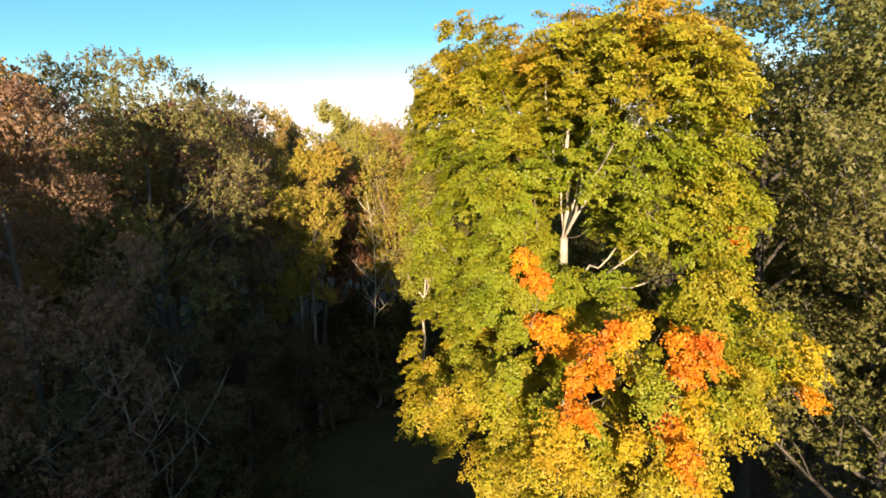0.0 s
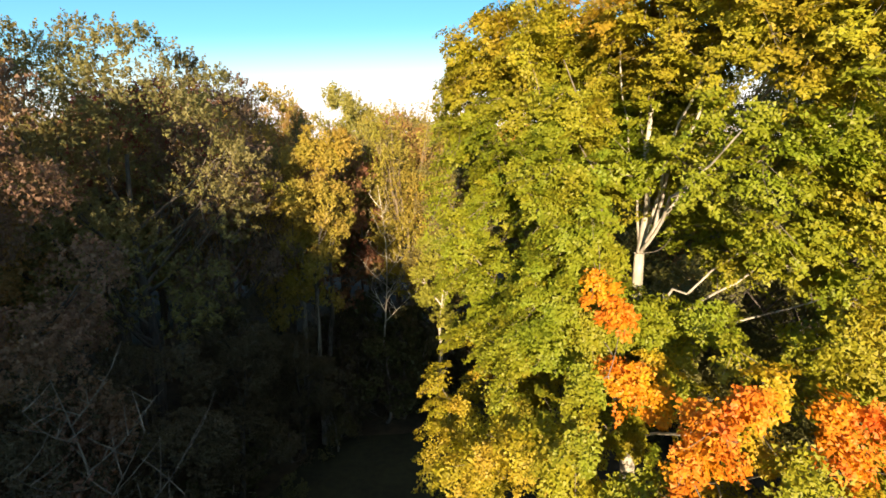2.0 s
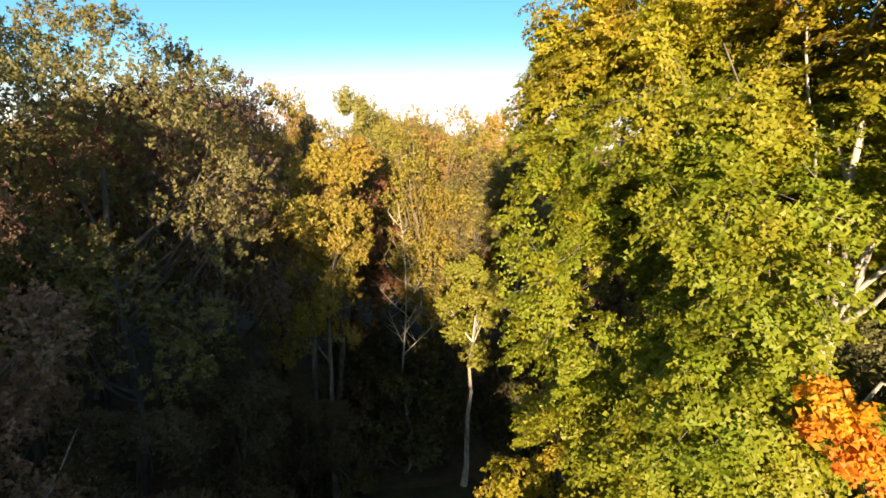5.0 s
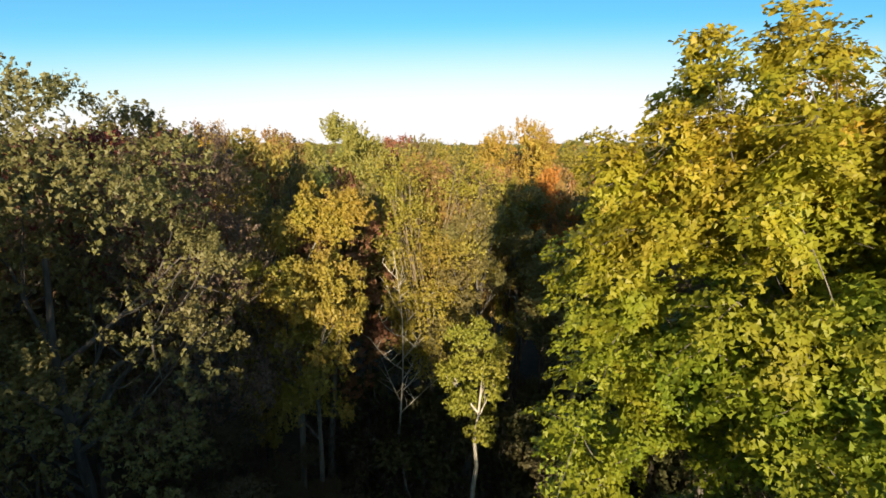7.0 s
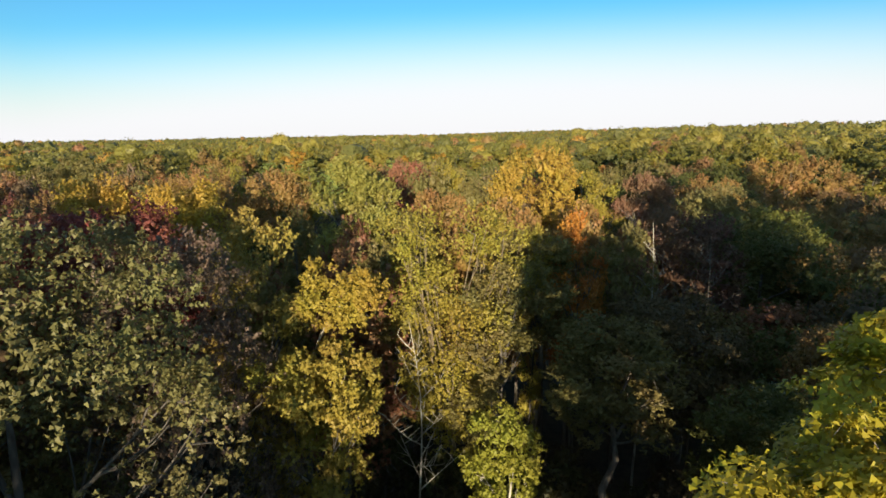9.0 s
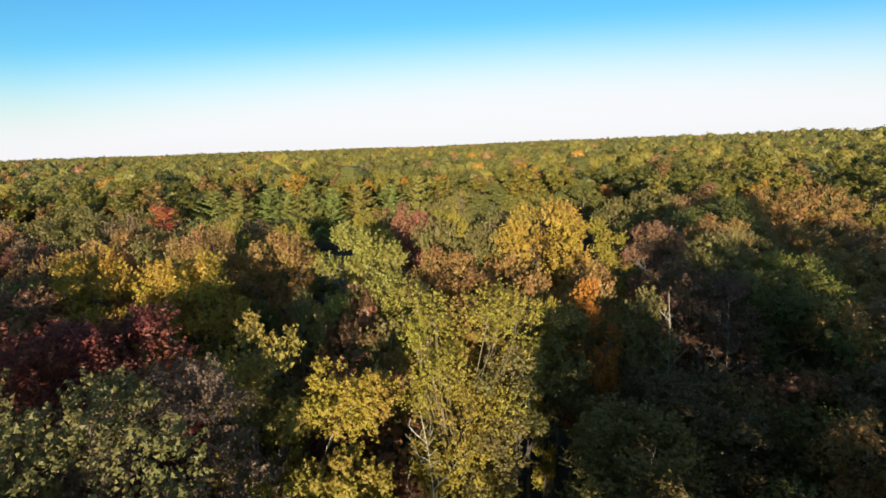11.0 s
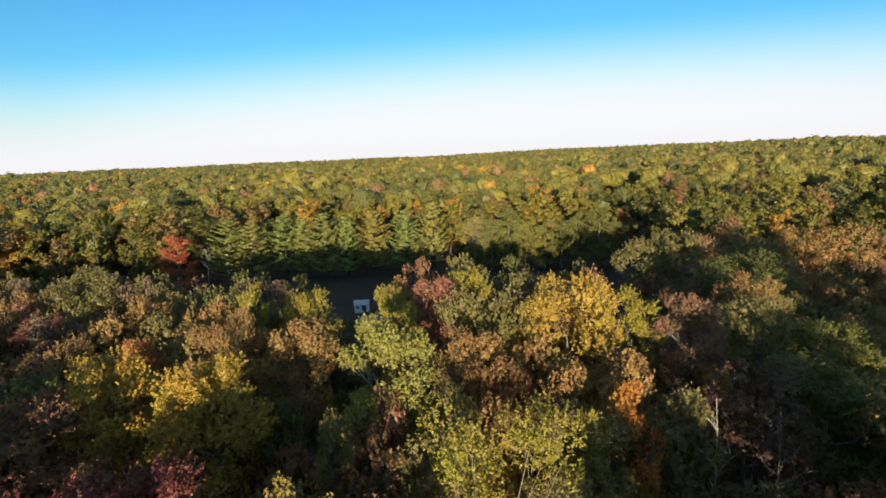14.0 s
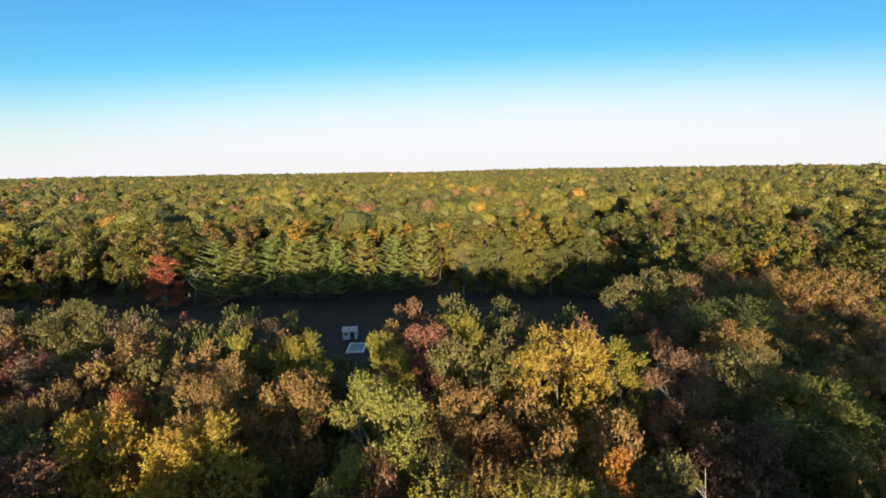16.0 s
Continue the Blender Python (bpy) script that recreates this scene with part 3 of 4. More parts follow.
for i, s in enumerate(range(-150, -52, 5)):
    plant("back", *place(min(44, (-s - 12) / 0.95 - 4 - 3 * (i % 2)), s), rng.uniform(17, 19.5), 4.8, OLIVE, "tall tree beside the meadow", group="trees beside the meadow")
    plant("back", *place(min(38, (-s - 12) / 0.95 - 9), s + 1.2), rng.uniform(17, 19.5), 4.8, OLIVE, "tall tree beside the meadow", group="trees beside the meadow")
    plant("back", *place(min(30, (-s - 12) / 0.95 - 14), s + 2.5), rng.uniform(18, 20), 4.8, OLIVE, "tall tree beside the meadow", group="trees beside the meadow")


# ---------------------------------------------------------------- the large maple
def fans(c, r, axis, count, per):
    """Leaf centres, normals and tips of flat leafy sprays that fan out from c, away from the axis, and droop."""
    out = (c - axis) * (1, 1, 0.3)
    d = unit(rng.normal(size=(count, 3)) * (1, 1, 0.35) + 0.8 * unit(out))
    side = unit(np.cross(d, (0, 0, 1.0)))
    long = r * rng.uniform(0.9, 1.6, (count, 1, 1))
    foot = c - d * 0.25 * r + np.stack([np.zeros(count), np.zeros(count), rng.uniform(-0.75, 0.75, count) * r], 1)
    t, u = rng.uniform(0, 1, (count, per, 1)), rng.uniform(0, 1, (count, per, 1))
    twig = 0.55 * long * (1.05 - t) * u
    along = t * long + 0.75 * twig
    across = twig * np.where(rng.uniform(size=t.shape) < 0.5, -1, 1)
    fall = np.array((0, 0, -0.42)) * along ** 2 / long
    pc = foot[:, None] + d[:, None] * along + side[:, None] * across + fall + 0.028 * rng.normal(size=(count, per, 3))
    pn = 0.75 * d[:, None] + np.array((0, -0.15, 0.8)) + 0.38 * rng.normal(size=pc.shape)
    tip = foot + d * long[:, 0] * 0.9 + np.array((0, 0, -0.3)) * long[:, 0]
    return pc.reshape(-1, 3), pn.reshape(-1, 3), tip


def maple():
    root = new("maple_tree")
    fork = np.array((3.8, 14.6, 13.4))
    line = bent(np.array((4.6, 16.0, -0.2)), fork, 0.0, 9, 0.008)
    lobes = []          # centre and radius
    for cx, cy, cz, rx, ry, rz, n in ((2.4, 16.7, 16.2, 2.3, 1.7, 2.3, 62), (1.6, 16.8, 13.0, 2.1, 1.8, 2.7, 46), (5.5, 14.2, 16.0, 2.1, 2.4, 3.0, 66), (4.9, 12.4, 10.2, 3.1, 2.6, 3.0, 62), (0.6, 16.4, 9.2, 1.7, 1.6, 2.7, 26), (2.5, 14.4, 10.6, 1.8, 1.7, 2.8, 30), (2.2, 16.7, 18.0, 1.6, 1.2, 0.9, 16), (4.4, 14.8, 18.3, 1.7, 1.2, 0.8, 15), (-0.1, 16.2, 16.8, 0.4, 0.5, 1.3, 7), (0.9, 17.1, 16.6, 0.8, 0.7, 0.7, 6), (2.4, 14.3, 14.8, 1.3, 1.0, 2.1, 24), (7.0, 12.5, 13.4, 1.1, 1.2, 1.9, 22), (7.9, 11.5, 11.0, 0.9, 1.0, 1.2, 14), (6.3, 12.2, 16.9, 1.0, 1.0, 1.2, 14), (5.4, 13.2, 18.3, 1.3, 1.0, 0.8, 10), (3.2, 13.4, 11.4, 1.2, 1.0, 1.0, 10), (4.0, 15.7, 16.3, 1.4, 0.9, 1.3, 14), (2.2, 13.4, 13.0, 0.9, 0.8, 1.7, 16)):
        n = int(2.3 * n)
        i = np.arange(n) + 0.5
        ph, th = np.arccos(1 - 2 * i / n), i * 2.39996
        for p, t in zip(ph, th):
            k = rng.uniform(0.55, 1.0) ** 0.5
            c = np.array((cx + rx * k * np.sin(p) * np.cos(t), cy + ry * k * np.sin(p) * np.sin(t), cz + rz * k * np.cos(p)))
            gap = np.array((3.0, 10.5, 14.2)) + np.clip((c[1] - 10.5) / 3.5, 0, 1) * np.array((0.8, 3.6, -0.3))
            if np.linalg.norm(c - gap) > 1.2 and noise.noise((c[0] / 2.3, c[1] / 2.3, c[2] / 0.85)) > -0.19:
                lobes.append((c, rng.uniform(0.36, 0.66)))
    # the outer tips of the crown: left spur, shoulder, top, skirt
    for c in ((-0.4, 16.2, 18.25, 0.42), (-0.15, 16.3, 17.6, 0.55), (-0.25, 15.9, 16.8, 0.6), (-0.3, 15.9, 15.7, 0.7), (-0.65, 15.8, 14.6, 0.65), (-0.4, 16.3, 12.6, 0.8), (-0.2, 16.1, 13.6, 0.7),
              (-0.65, 16.9, 16.8, 0.5), (0.4, 16.6, 18.8, 0.42), (0.5, 15.6, 19.25, 0.42), (1.1, 15.2, 19.35, 0.48), (1.7, 15.8, 19.3, 0.5), (0.8, 15.6, 18.6, 0.7), (0.5, 16.3, 17.9, 0.65), (0.9, 15.7, 18.0, 0.75), (0.3, 15.9, 18.4, 0.5), (0.2, 15.9, 17.4, 0.55), (1.5, 15.3, 18.6, 0.65), (0.4, 15.7, 17.3, 0.6), (1.2, 15.1, 17.7, 0.6), (1.6, 17.0, 18.5, 0.6), (1.4, 17.6, 19.3, 0.5), (0.9, 17.2, 18.9, 0.45), (1.9, 17.2, 19.2, 0.55), (2.3, 16.6, 19.0, 0.6), (3.1, 15.7, 19.1, 0.6), (3.9, 15.1, 19.2, 0.7), (4.7, 14.8, 19.2, 0.7), (5.6, 14.4, 19.0, 0.7),
              (-0.8, 15.8, 7.4, 0.7), (-0.2, 15.6, 7.2, 0.8), (0.5, 15.2, 7.0, 0.8), (-0.6, 16.2, 8.3, 0.8), (1.0, 15.0, 7.4, 0.8), (-0.1, 13.2, 8.8, 0.55), (0.7, 12.9, 9.2, 0.6), (1.5, 12.6, 9.7, 0.65), (2.2, 11.2, 8.4, 0.7), (2.7, 10.5, 8.9, 0.7), (1.8, 12.6, 7.6, 0.8), (3.1, 10.3, 8.0, 0.8), (3.4, 10.1, 10.0, 0.7),
              (2.5, 12.75, 14.45, 0.5), (2.45, 12.8, 13.95, 0.5), (2.3, 12.9, 13.5, 0.45), (2.1, 12.9, 12.9, 0.5), (1.9, 12.8, 12.4, 0.5),
              (0.7, 14.8, 16.7, 0.5), (1.1, 14.7, 16.3, 0.5), (1.5, 14.6, 16.6, 0.5), (1.0, 14.8, 15.8, 0.5), (1.55, 14.6, 15.8, 0.55), (1.9, 14.5, 16.2, 0.5), (1.3, 14.7, 15.2, 0.55), (1.8, 14.5, 15.2, 0.5), (0.5, 15.0, 16.1, 0.45)):
        lobes.append((np.array(c[:3]), c[3]))
    fiery = np.array([(2.88, 12.28, 13.0), (2.62, 12.4, 13.25), (3.02, 12.2, 12.75), (3.05, 12.3, 11.8), (3.35, 12.2, 11.6), (3.6, 11.9, 11.3), (4.0, 11.0, 11.5), (4.1, 10.3, 11.8), (4.5, 10.4, 12.0), (3.8, 10.5, 11.2), (3.7, 9.9, 10.7), (6.1, 10.9, 11.7), (5.75, 10.8, 11.85), (6.4, 10.8, 11.8), (5.95, 10.7, 11.35), (5.6, 10.3, 10.4), (5.6, 9.7, 9.8), (7.3, 12.2, 13.8), (8.6, 11.1, 10.6)])
    front = fiery + 0.55 * unit((fiery - (3.6, 15.0, 0)) * (1, 1, 0))
    lobes = [q for q in lobes if min(np.linalg.norm(fiery - q[0], axis=1).min(), np.linalg.norm(front - q[0], axis=1).min()) > 0.5]
    lobes += [(c, 0.34 if i < 3 or i > 16 else 0.44) for i, c in enumerate(fiery)]
    # main stems from the fork, and limbs from the trunk below it
    stems = []
    for a, tip, r in ((0.0, (3.9, 14.7, 19.2), 0.075), (0.0, (6.6, 13.3, 17.8), 0.044), (0.0, (4.5, 11.7, 15.9), 0.045), (0.0, (5.2, 14.3, 19.2), 0.04), (0.0, (3.0, 15.4, 19.2), 0.028), (0.2, (6.2, 13.4, 17.6), 0.04), (0.3, (6.9, 12.6, 16.2), 0.035), (0.3, (3.4, 16.8, 18.4), 0.035), (0.1, (5.6, 14.6, 18.8), 0.045)):
        foot = fork if a == 0 else stems[0 if tip[0] < 3.5 else 1][1][int(a * 10)]
        u = np.linspace(0, 1, 10)[:, None]
        knee = foot + (np.array(tip) - foot) * (0.42, 0.42, 0.55)
        way_up = (1 - u) ** 2 * foot + 2 * u * (1 - u) * knee + u ** 2 * np.array(tip)
        way_up[1:-1] += rng.normal(size=(8, 3)) * 0.055
        stems.append(("stem", way_up, r))
    for h, tip, sag in ((9.0, (6.6, 11.0, 11.2), 0.08), (8.4, (4.4, 10.6, 10.6), 0.08), (9.6, (2.8, 11.8, 11.8), 0.08), (7.6, (7.2, 13.0, 9.6), 0.08), (7.0, (0.2, 17.2, 9.0), 0.08), (7.2, (3.2, 11.2, 8.6), 0.08), (9.2, (5.0, 16.6, 12.0), 0.08), (11.6, (6.2, 12.8, 13.9), 0.03), (11.3, (6.7, 12.6, 13.2), 0.03), (11.8, (5.7, 13.4, 14.0), 0.02),
                        (9.4, (2.1, 14.8, 17.4), -0.18), (8.8, (1.4, 17.4, 18.4), -0.16), (8.0, (-0.4, 16.2, 13.2), -0.1)):
        foot = np.array([np.interp(h, line[:, 2], line[:, k]) for k in range(3)])
        stems.append(("limb", bent(foot, tip, sag, 10, 0.09 if sag < 0 else 0.03) + np.r_[np.zeros((1, 3)), rng.normal(size=(9, 3)) * 0.07], 0.04 if sag > 0 else 0.013))
    part("trunk", tubes_mesh("trunk", [(line, np.linspace(0.28, 0.105, 9))], BARK_MAPLE, 10), root)
    for n, w, r in stems:
        part(n, tubes_mesh(n, [(w, np.linspace(r, 0.012, 10))], BARK if r < 0.02 else BARK_MAPLE, 7), root)
    joints = np.concatenate([w for n, w, r in stems])
    lobes.sort(key=lambda q: np.linalg.norm(joints - q[0], axis=1).min())
    for k, (c, r) in enumerate(lobes):
        near = np.linalg.norm(fiery - c, axis=1).min()
        gold = float(np.clip((c[2] - 15.8) / 2.4, 0, 1)) * 0.62 + float(np.clip((c[0] - 5.0) / 2.5, 0, 1)) * 0.3 + float(np.clip((11.2 - c[2]) / 2.0, 0, 1)) * 0.8 + 0.06 + 0.6 * noise.noise(tuple(c / 1.1))
        gold = min(1.0, max(0.0, gold))
        if near < 0.3:
            colour = (0.60, 0.19 + rng.uniform(0.0, 0.06), 0.02)
        elif near < (0.9 if c[2] < 12.4 else 0.45):
            colour = (0.42, 0.31, 0.025)
        elif c[2] > 18.3 and c[0] > 1.6 and noise.noise(tuple(c / 0.9 + 7)) > 0.1:
            colour = (0.39, 0.26, 0.03)
        else:
            colour = tuple(np.array((0.2, 0.238, 0.02)) * (1 - gold) + np.array((0.36, 0.285, 0.028)) * gold)
        axis = np.array((3.6, 14.6, c[2] - 0.6))
        pc, pn, heart = fans(c, r, axis, 5 + int(9 * r), int(205 * r))
        away = np.linalg.norm(joints - c, axis=1) + 1.2 * np.maximum(0, joints[:, 2] - c[2] + 0.3)
        foot = joints[int(np.argsort(away)[rng.integers(3)])]
        shoot = bent(foot, c, 0.0, 8, 0.14)
        joints = np.concatenate((joints, shoot[4:]))
        wood = [(shoot, np.linspace(0.009, 0.004, 8))] + [(bent(c, h, 0.05, 3), np.linspace(0.005, 0.003, 3)) for h in heart[:4]]
        deep_c = c + unit(rng.normal(size=(40, 3))) * r * rng.uniform(0.2, 0.7, (40, 1)) * (1, 1, 0.36)
        size = np.concatenate((0.066 * rng.uniform(0.75, 1.3, len(pc)), np.full(40, 0.08)))
        pc, pn = np.concatenate((pc, deep_c)), np.concatenate((pn, rng.normal(size=(40, 3)) + (0, -0.6, 0.6)))
        bough = part("bough", tubes_mesh("bough", wood, BARK, 5), root)
        part("foliage", leaves_mesh("foliage", pc, pn, size, LEAF_MAPLE, BLADE), bough, colour=colour)
    return tagged(root, "large sugar maple turning from green to yellow and orange", "tree")


maple()

# ---------------------------------------------------------------- beyond the clearing
def pine(height, radius):
    """A white pine: straight trunk and feathery boughs that sweep up at their ends."""
    root = new("pine_tree")
    cs, ns, lines = [], [], [(np.stack([np.zeros(6), np.zeros(6), np.linspace(0, height, 6)], 1), np.linspace(0.26, 0.02, 6))]
    for z in np.arange(height * 0.10, height * 0.97, 1.15):
        reach = radius * (1 - (z / height) ** 2.2) * rng.uniform(0.8, 1.1) + 0.35
        for k in range(6):
            z += rng.uniform(-0.16, 0.16)
            a = k * 1.05 + z * 2 + rng.uniform(-0.3, 0.3)
            long = reach * rng.uniform(0.65, 1.2)
            d = np.array((np.cos(a), np.sin(a), 0.0))
            side = np.array((-d[1], d[0], 0.0))
            path = [np.array((0, 0, z)) + d * long * u + (0, 0, long * (0.42 * u * u + 0.16 * u)) for u in (0, 0.35, 0.7, 1.0)]
            lines.append((np.array(path), (0.05, 0.035, 0.022, 0.008)))
            for u in np.repeat(np.linspace(0.25, 1.05, 12), 4):
                p = np.array((0, 0, z)) + d * long * u + (0, 0, long * (0.42 * u * u + 0.16 * u))
                wide = 0.08 + 0.34 * (1.1 - u) * min(1.0, long / 3)
                cs.append(p + side * rng.normal() * wide * 1.5 + rng.normal(size=3) * (0.1, 0.1, 0.06))
                ns.append(np.array((0, 0, 0.75)) + d * 0.55 + rng.normal(size=3) * 0.4)
    part("trunk", tubes_mesh("trunk", lines, BARK_DARK, 4), root)
    part("needles", leaves_mesh("needles", np.array(cs), np.array(ns), rng.uniform(0.26, 0.5, len(cs)), NEEDLE), root)
    return root


pines = [pine(18, 4.0), pine(18, 3.4)]
PROTO["pine"] = pines
s = -54.0
while s < 1:
    x, y = place(124 + rng.uniform(-2.5, 3.5), s)
    plant("pine", x, y, rng.uniform(13.8, 17.4), rng.uniform(4.6, 6.4), (0.215 + rng.uniform(-0.06, 0.03), 0.2, 0.05), "white pine in the row along the meadow", "tree", "pines along the meadow")
    s += rng.uniform(4.6, 7.4)
for s in np.arange(5.0, 40, 4.2):
    plant("edge", *place(123 + rng.uniform(-2, 4), s), rng.uniform(11.0, 14.5), rng.uniform(3.4, 4.8), ((0.22, 0.20, 0.05), (0.16, 0.16, 0.045), (0.25, 0.21, 0.06))[int(rng.integers(3))], "round yellow-green tree along the meadow", group="broad trees along the meadow")
plant("edge", *place(114, -62.5), 12.6, 4.6, (0.40, 0.125, 0.06), "scarlet maple in front of the pines")
for f, s, top, r, colour, label in ((235, -194, 15, 5.5, (0.42, 0.19, 0.05), "bright orange maple in the distant wood"), (228, -181, 13, 4.0, (0.40, 0.20, 0.05), "bright orange maple in the distant wood"), (150, -66, 15, 4.4, (0.38, 0.24, 0.045), "golden maple behind the meadow"), (158, -98, 14, 4.0, (0.36, 0.22, 0.05), "golden maple behind the meadow"), (184, 35, 14, 5.5, (0.27, 0.15, 0.085), "rosy brown tree in the distant wood"), (132, 44, 13, 3.2, (0.36, 0.17, 0.06), "orange-topped tree at the meadow's corner"), (82, 43, 16.5, 4.4, (0.24, 0.14, 0.065), "rust-coloured tree in the lit wood"), (146, 22, 14.5, 4.5, (0.25, 0.21, 0.055), "yellow-green tree behind the meadow")):
    plant("edge", *place(f, s), top, r, colour, label)
plant("back", *place(150, 57), 14.0, 2.2, (0.55, 0.36, 0.03), "bright yellow narrow tree in the wood")

FARCOL = [(0.092, 0.092, 0.024), (0.122, 0.115, 0.026), (0.155, 0.138, 0.028), (0.185, 0.158, 0.03), (0.21, 0.17, 0.032), (0.2, 0.125, 0.045), (0.34, 0.19, 0.035), (0.24, 0.12, 0.058)]
tries, spots = 0, []
while tries < 4000 and len(spots) < 175:
    tries += 1
    f, s = rng.uniform(60, 168), rng.uniform(-160, 160)
    if abs(s) > 0.98 * f + 10 or (f < 131 and -62 < s < 42) or (f < 116 and s <= -58 and f > 56):
        continue
    if f < 84 and abs(s) < 50 or any((f - a) ** 2 + (s - b) ** 2 < 110 for a, b in GAPS):
        continue
    if any((f - a) ** 2 + (s - b) ** 2 < 30 for a, b in spots):
        continue
    spots.append((f, s))
    plant("back", *place(f, s), rng.uniform(13, 18.5), rng.uniform(3.4, 5.2), FARCOL[int(rng.choice(8, p=(0.12, 0.2, 0.22, 0.18, 0.12, 0.08, 0.05, 0.03)))], "tree of the wood beyond the meadow", group="trees beyond the meadow")

for tree, m in WAITING.values():
    tree.matrix_basis = m


def wood_spots():
    """Where the far trees stand: a jittered grid that widens with distance, as (x, y, lift, distance)."""
    r, out, d = np.random.default_rng(5), [], 158.0
    while d < 3300:
        step = 8.2 if d < 330 else 8.8 if d < 560 else 12.0 if d < 950 else 21.0 if d < 1900 else 34.0
        for a in np.arange(-0.86, 0.86, step / d):
            q, b = d + r.uniform(-0.5, 0.5) * step, a + r.uniform(-0.5, 0.5) * step / d
            f, s = q * np.cos(b), q * np.sin(b)
            if any((f - g) ** 2 + (s - h) ** 2 < 120 for g, h in GAPS):
                continue
            x, y = HOME + f * AHEAD + s * ASIDE
            out.append((x, y, lift(x, y), q))
        d += step * 0.95
    return np.array(out)


SPOTS = wood_spots()
SHARE = []
for i, (x, y, l, q) in enumerate(SPOTS):
    die = np.random.default_rng(i)
    drift = noise.noise((x / 75, y / 75, 8))
    odd = die.uniform() < 0.07 + 0.26 * max(0.0, noise.noise((x / 60, y / 60, 21)))
    SHARE.append(int(die.choice((5, 5, 6, 7))) if odd else int(np.clip(2.2 + 3.4 * drift + 1.15 * die.normal() - 1.2 * min(1.0, max(0.0, q - 500) / 500), 0, 4.99)))
SHARE = np.array(SHARE)


def swell(u, knobs):
    """How far a crown reaches in the directions u: rounded masses of foliage about the directions in knobs, with creases between."""
    near = np.einsum("ikx,ijx->ikj", u, knobs).max(axis=2)
    return (0.74 + 0.30 * np.exp(-6.0 * (1 - near)))[..., None]


def woods(colour, seed, mine):
    """Far woods: many lumpy crowns with leaf clumps on them, in one mesh."""
    r = np.random.default_rng(seed)
    C, N, S, V, Fc, at = [], [], [], [], [], 0
    for lo, hi, clumps, size, rad, level in ((0, 250, 420, 0.6, 4.5, 2), (250, 380, 260, 0.8, 4.6, 2), (380, 560, 110, 1.15, 5.0, 2), (560, 950, 34, 1.7, 6.8, 1), (950, 1900, 12, 3.2, 12.0, 1), (1900, 4000, 6, 6.0, 20.0, 1)):
        spots = mine[(mine[:, 3] >= lo) & (mine[:, 3] < hi)]
        count = len(spots)
        if not count:
            continue
        roll = np.array([noise.noise((x / 42, y / 42, 3.7)) for x, y in spots[:, :2]])
        top = r.uniform(10.5, 16.5, count)+ r.exponential(0.9, count) + 3.6 * roll + spots[:, 2]
        rr = rad * r.uniform(0.65, 1.45, count)[:, None, None]
        squash = np.stack([np.ones(count), np.ones(count), r.uniform(0.85, 1.3, count)], 1)[:, None]
        hub = np.stack([spots[:, 0], spots[:, 1], top - 1.0 * rr[:, 0, 0] * squash[:, 0, 2]], 1)[:, None]
        knobs = r.normal(size=(count, 9, 3))
        knobs[..., 2] = np.abs(knobs[..., 2]) - 0.25
        knobs = unit(knobs)
        bv, bf = BALL[level]
        body = np.broadcast_to(bv[None], (count, len(bv), 3))
        V.append((hub + body * rr * squash * swell(body, knobs) * (0.84 + 0.1 * r.normal(size=(count, len(bv), 1)))).reshape(-1, 3))
        Fc.append((bf[None] + at + len(bv) * np.arange(count)[:, None, None]).reshape(-1, 3))
        at += count * len(bv)
        if clumps:
            u = r.normal(size=(count, clumps, 3))
            u[..., 2] = np.abs(u[..., 2]) - 0.35
            u = unit(u)
            C.append((hub + u * rr * squash * swell(u, knobs) * r.uniform(0.92, 1.06, (count, clumps, 1))).reshape(-1, 3))
            N.append((u + 0.5 * r.normal(size=u.shape)).reshape(-1, 3))
            S.append(size * r.uniform(0.6, 1.3, count * clumps))
    leaf = leaves_mesh("distant_woods", np.concatenate(C), np.concatenate(N), np.concatenate(S), LEAF_FAR, BLADE)
    lv = np.empty(len(leaf.vertices) * 3, dtype=np.float32)
    leaf.vertices.foreach_get("co", lv)
    bpy.data.meshes.remove(leaf)
    lv, f = lv.reshape(-1, 3), np.concatenate(Fc)
    me = mesh_from("distant_woods", np.concatenate((np.concatenate(V), lv)), np.concatenate((f.ravel(), at + np.arange(len(lv)))), np.full(len(f) + len(lv) // 3, 3), LEAF_FAR)
    me.polygons.foreach_set("use_smooth", np.zeros(len(me.polygons), dtype=bool))
    ob = new("distant_woods", me)
    ob.color = (*colour, 1)
    return tagged(ob, "mixed autumn woods reaching to the horizon", "woods", kind="stuff")


for i, colour in enumerate(FARCOL):
    woods(colour, 40 + i, SPOTS[SHARE == i])


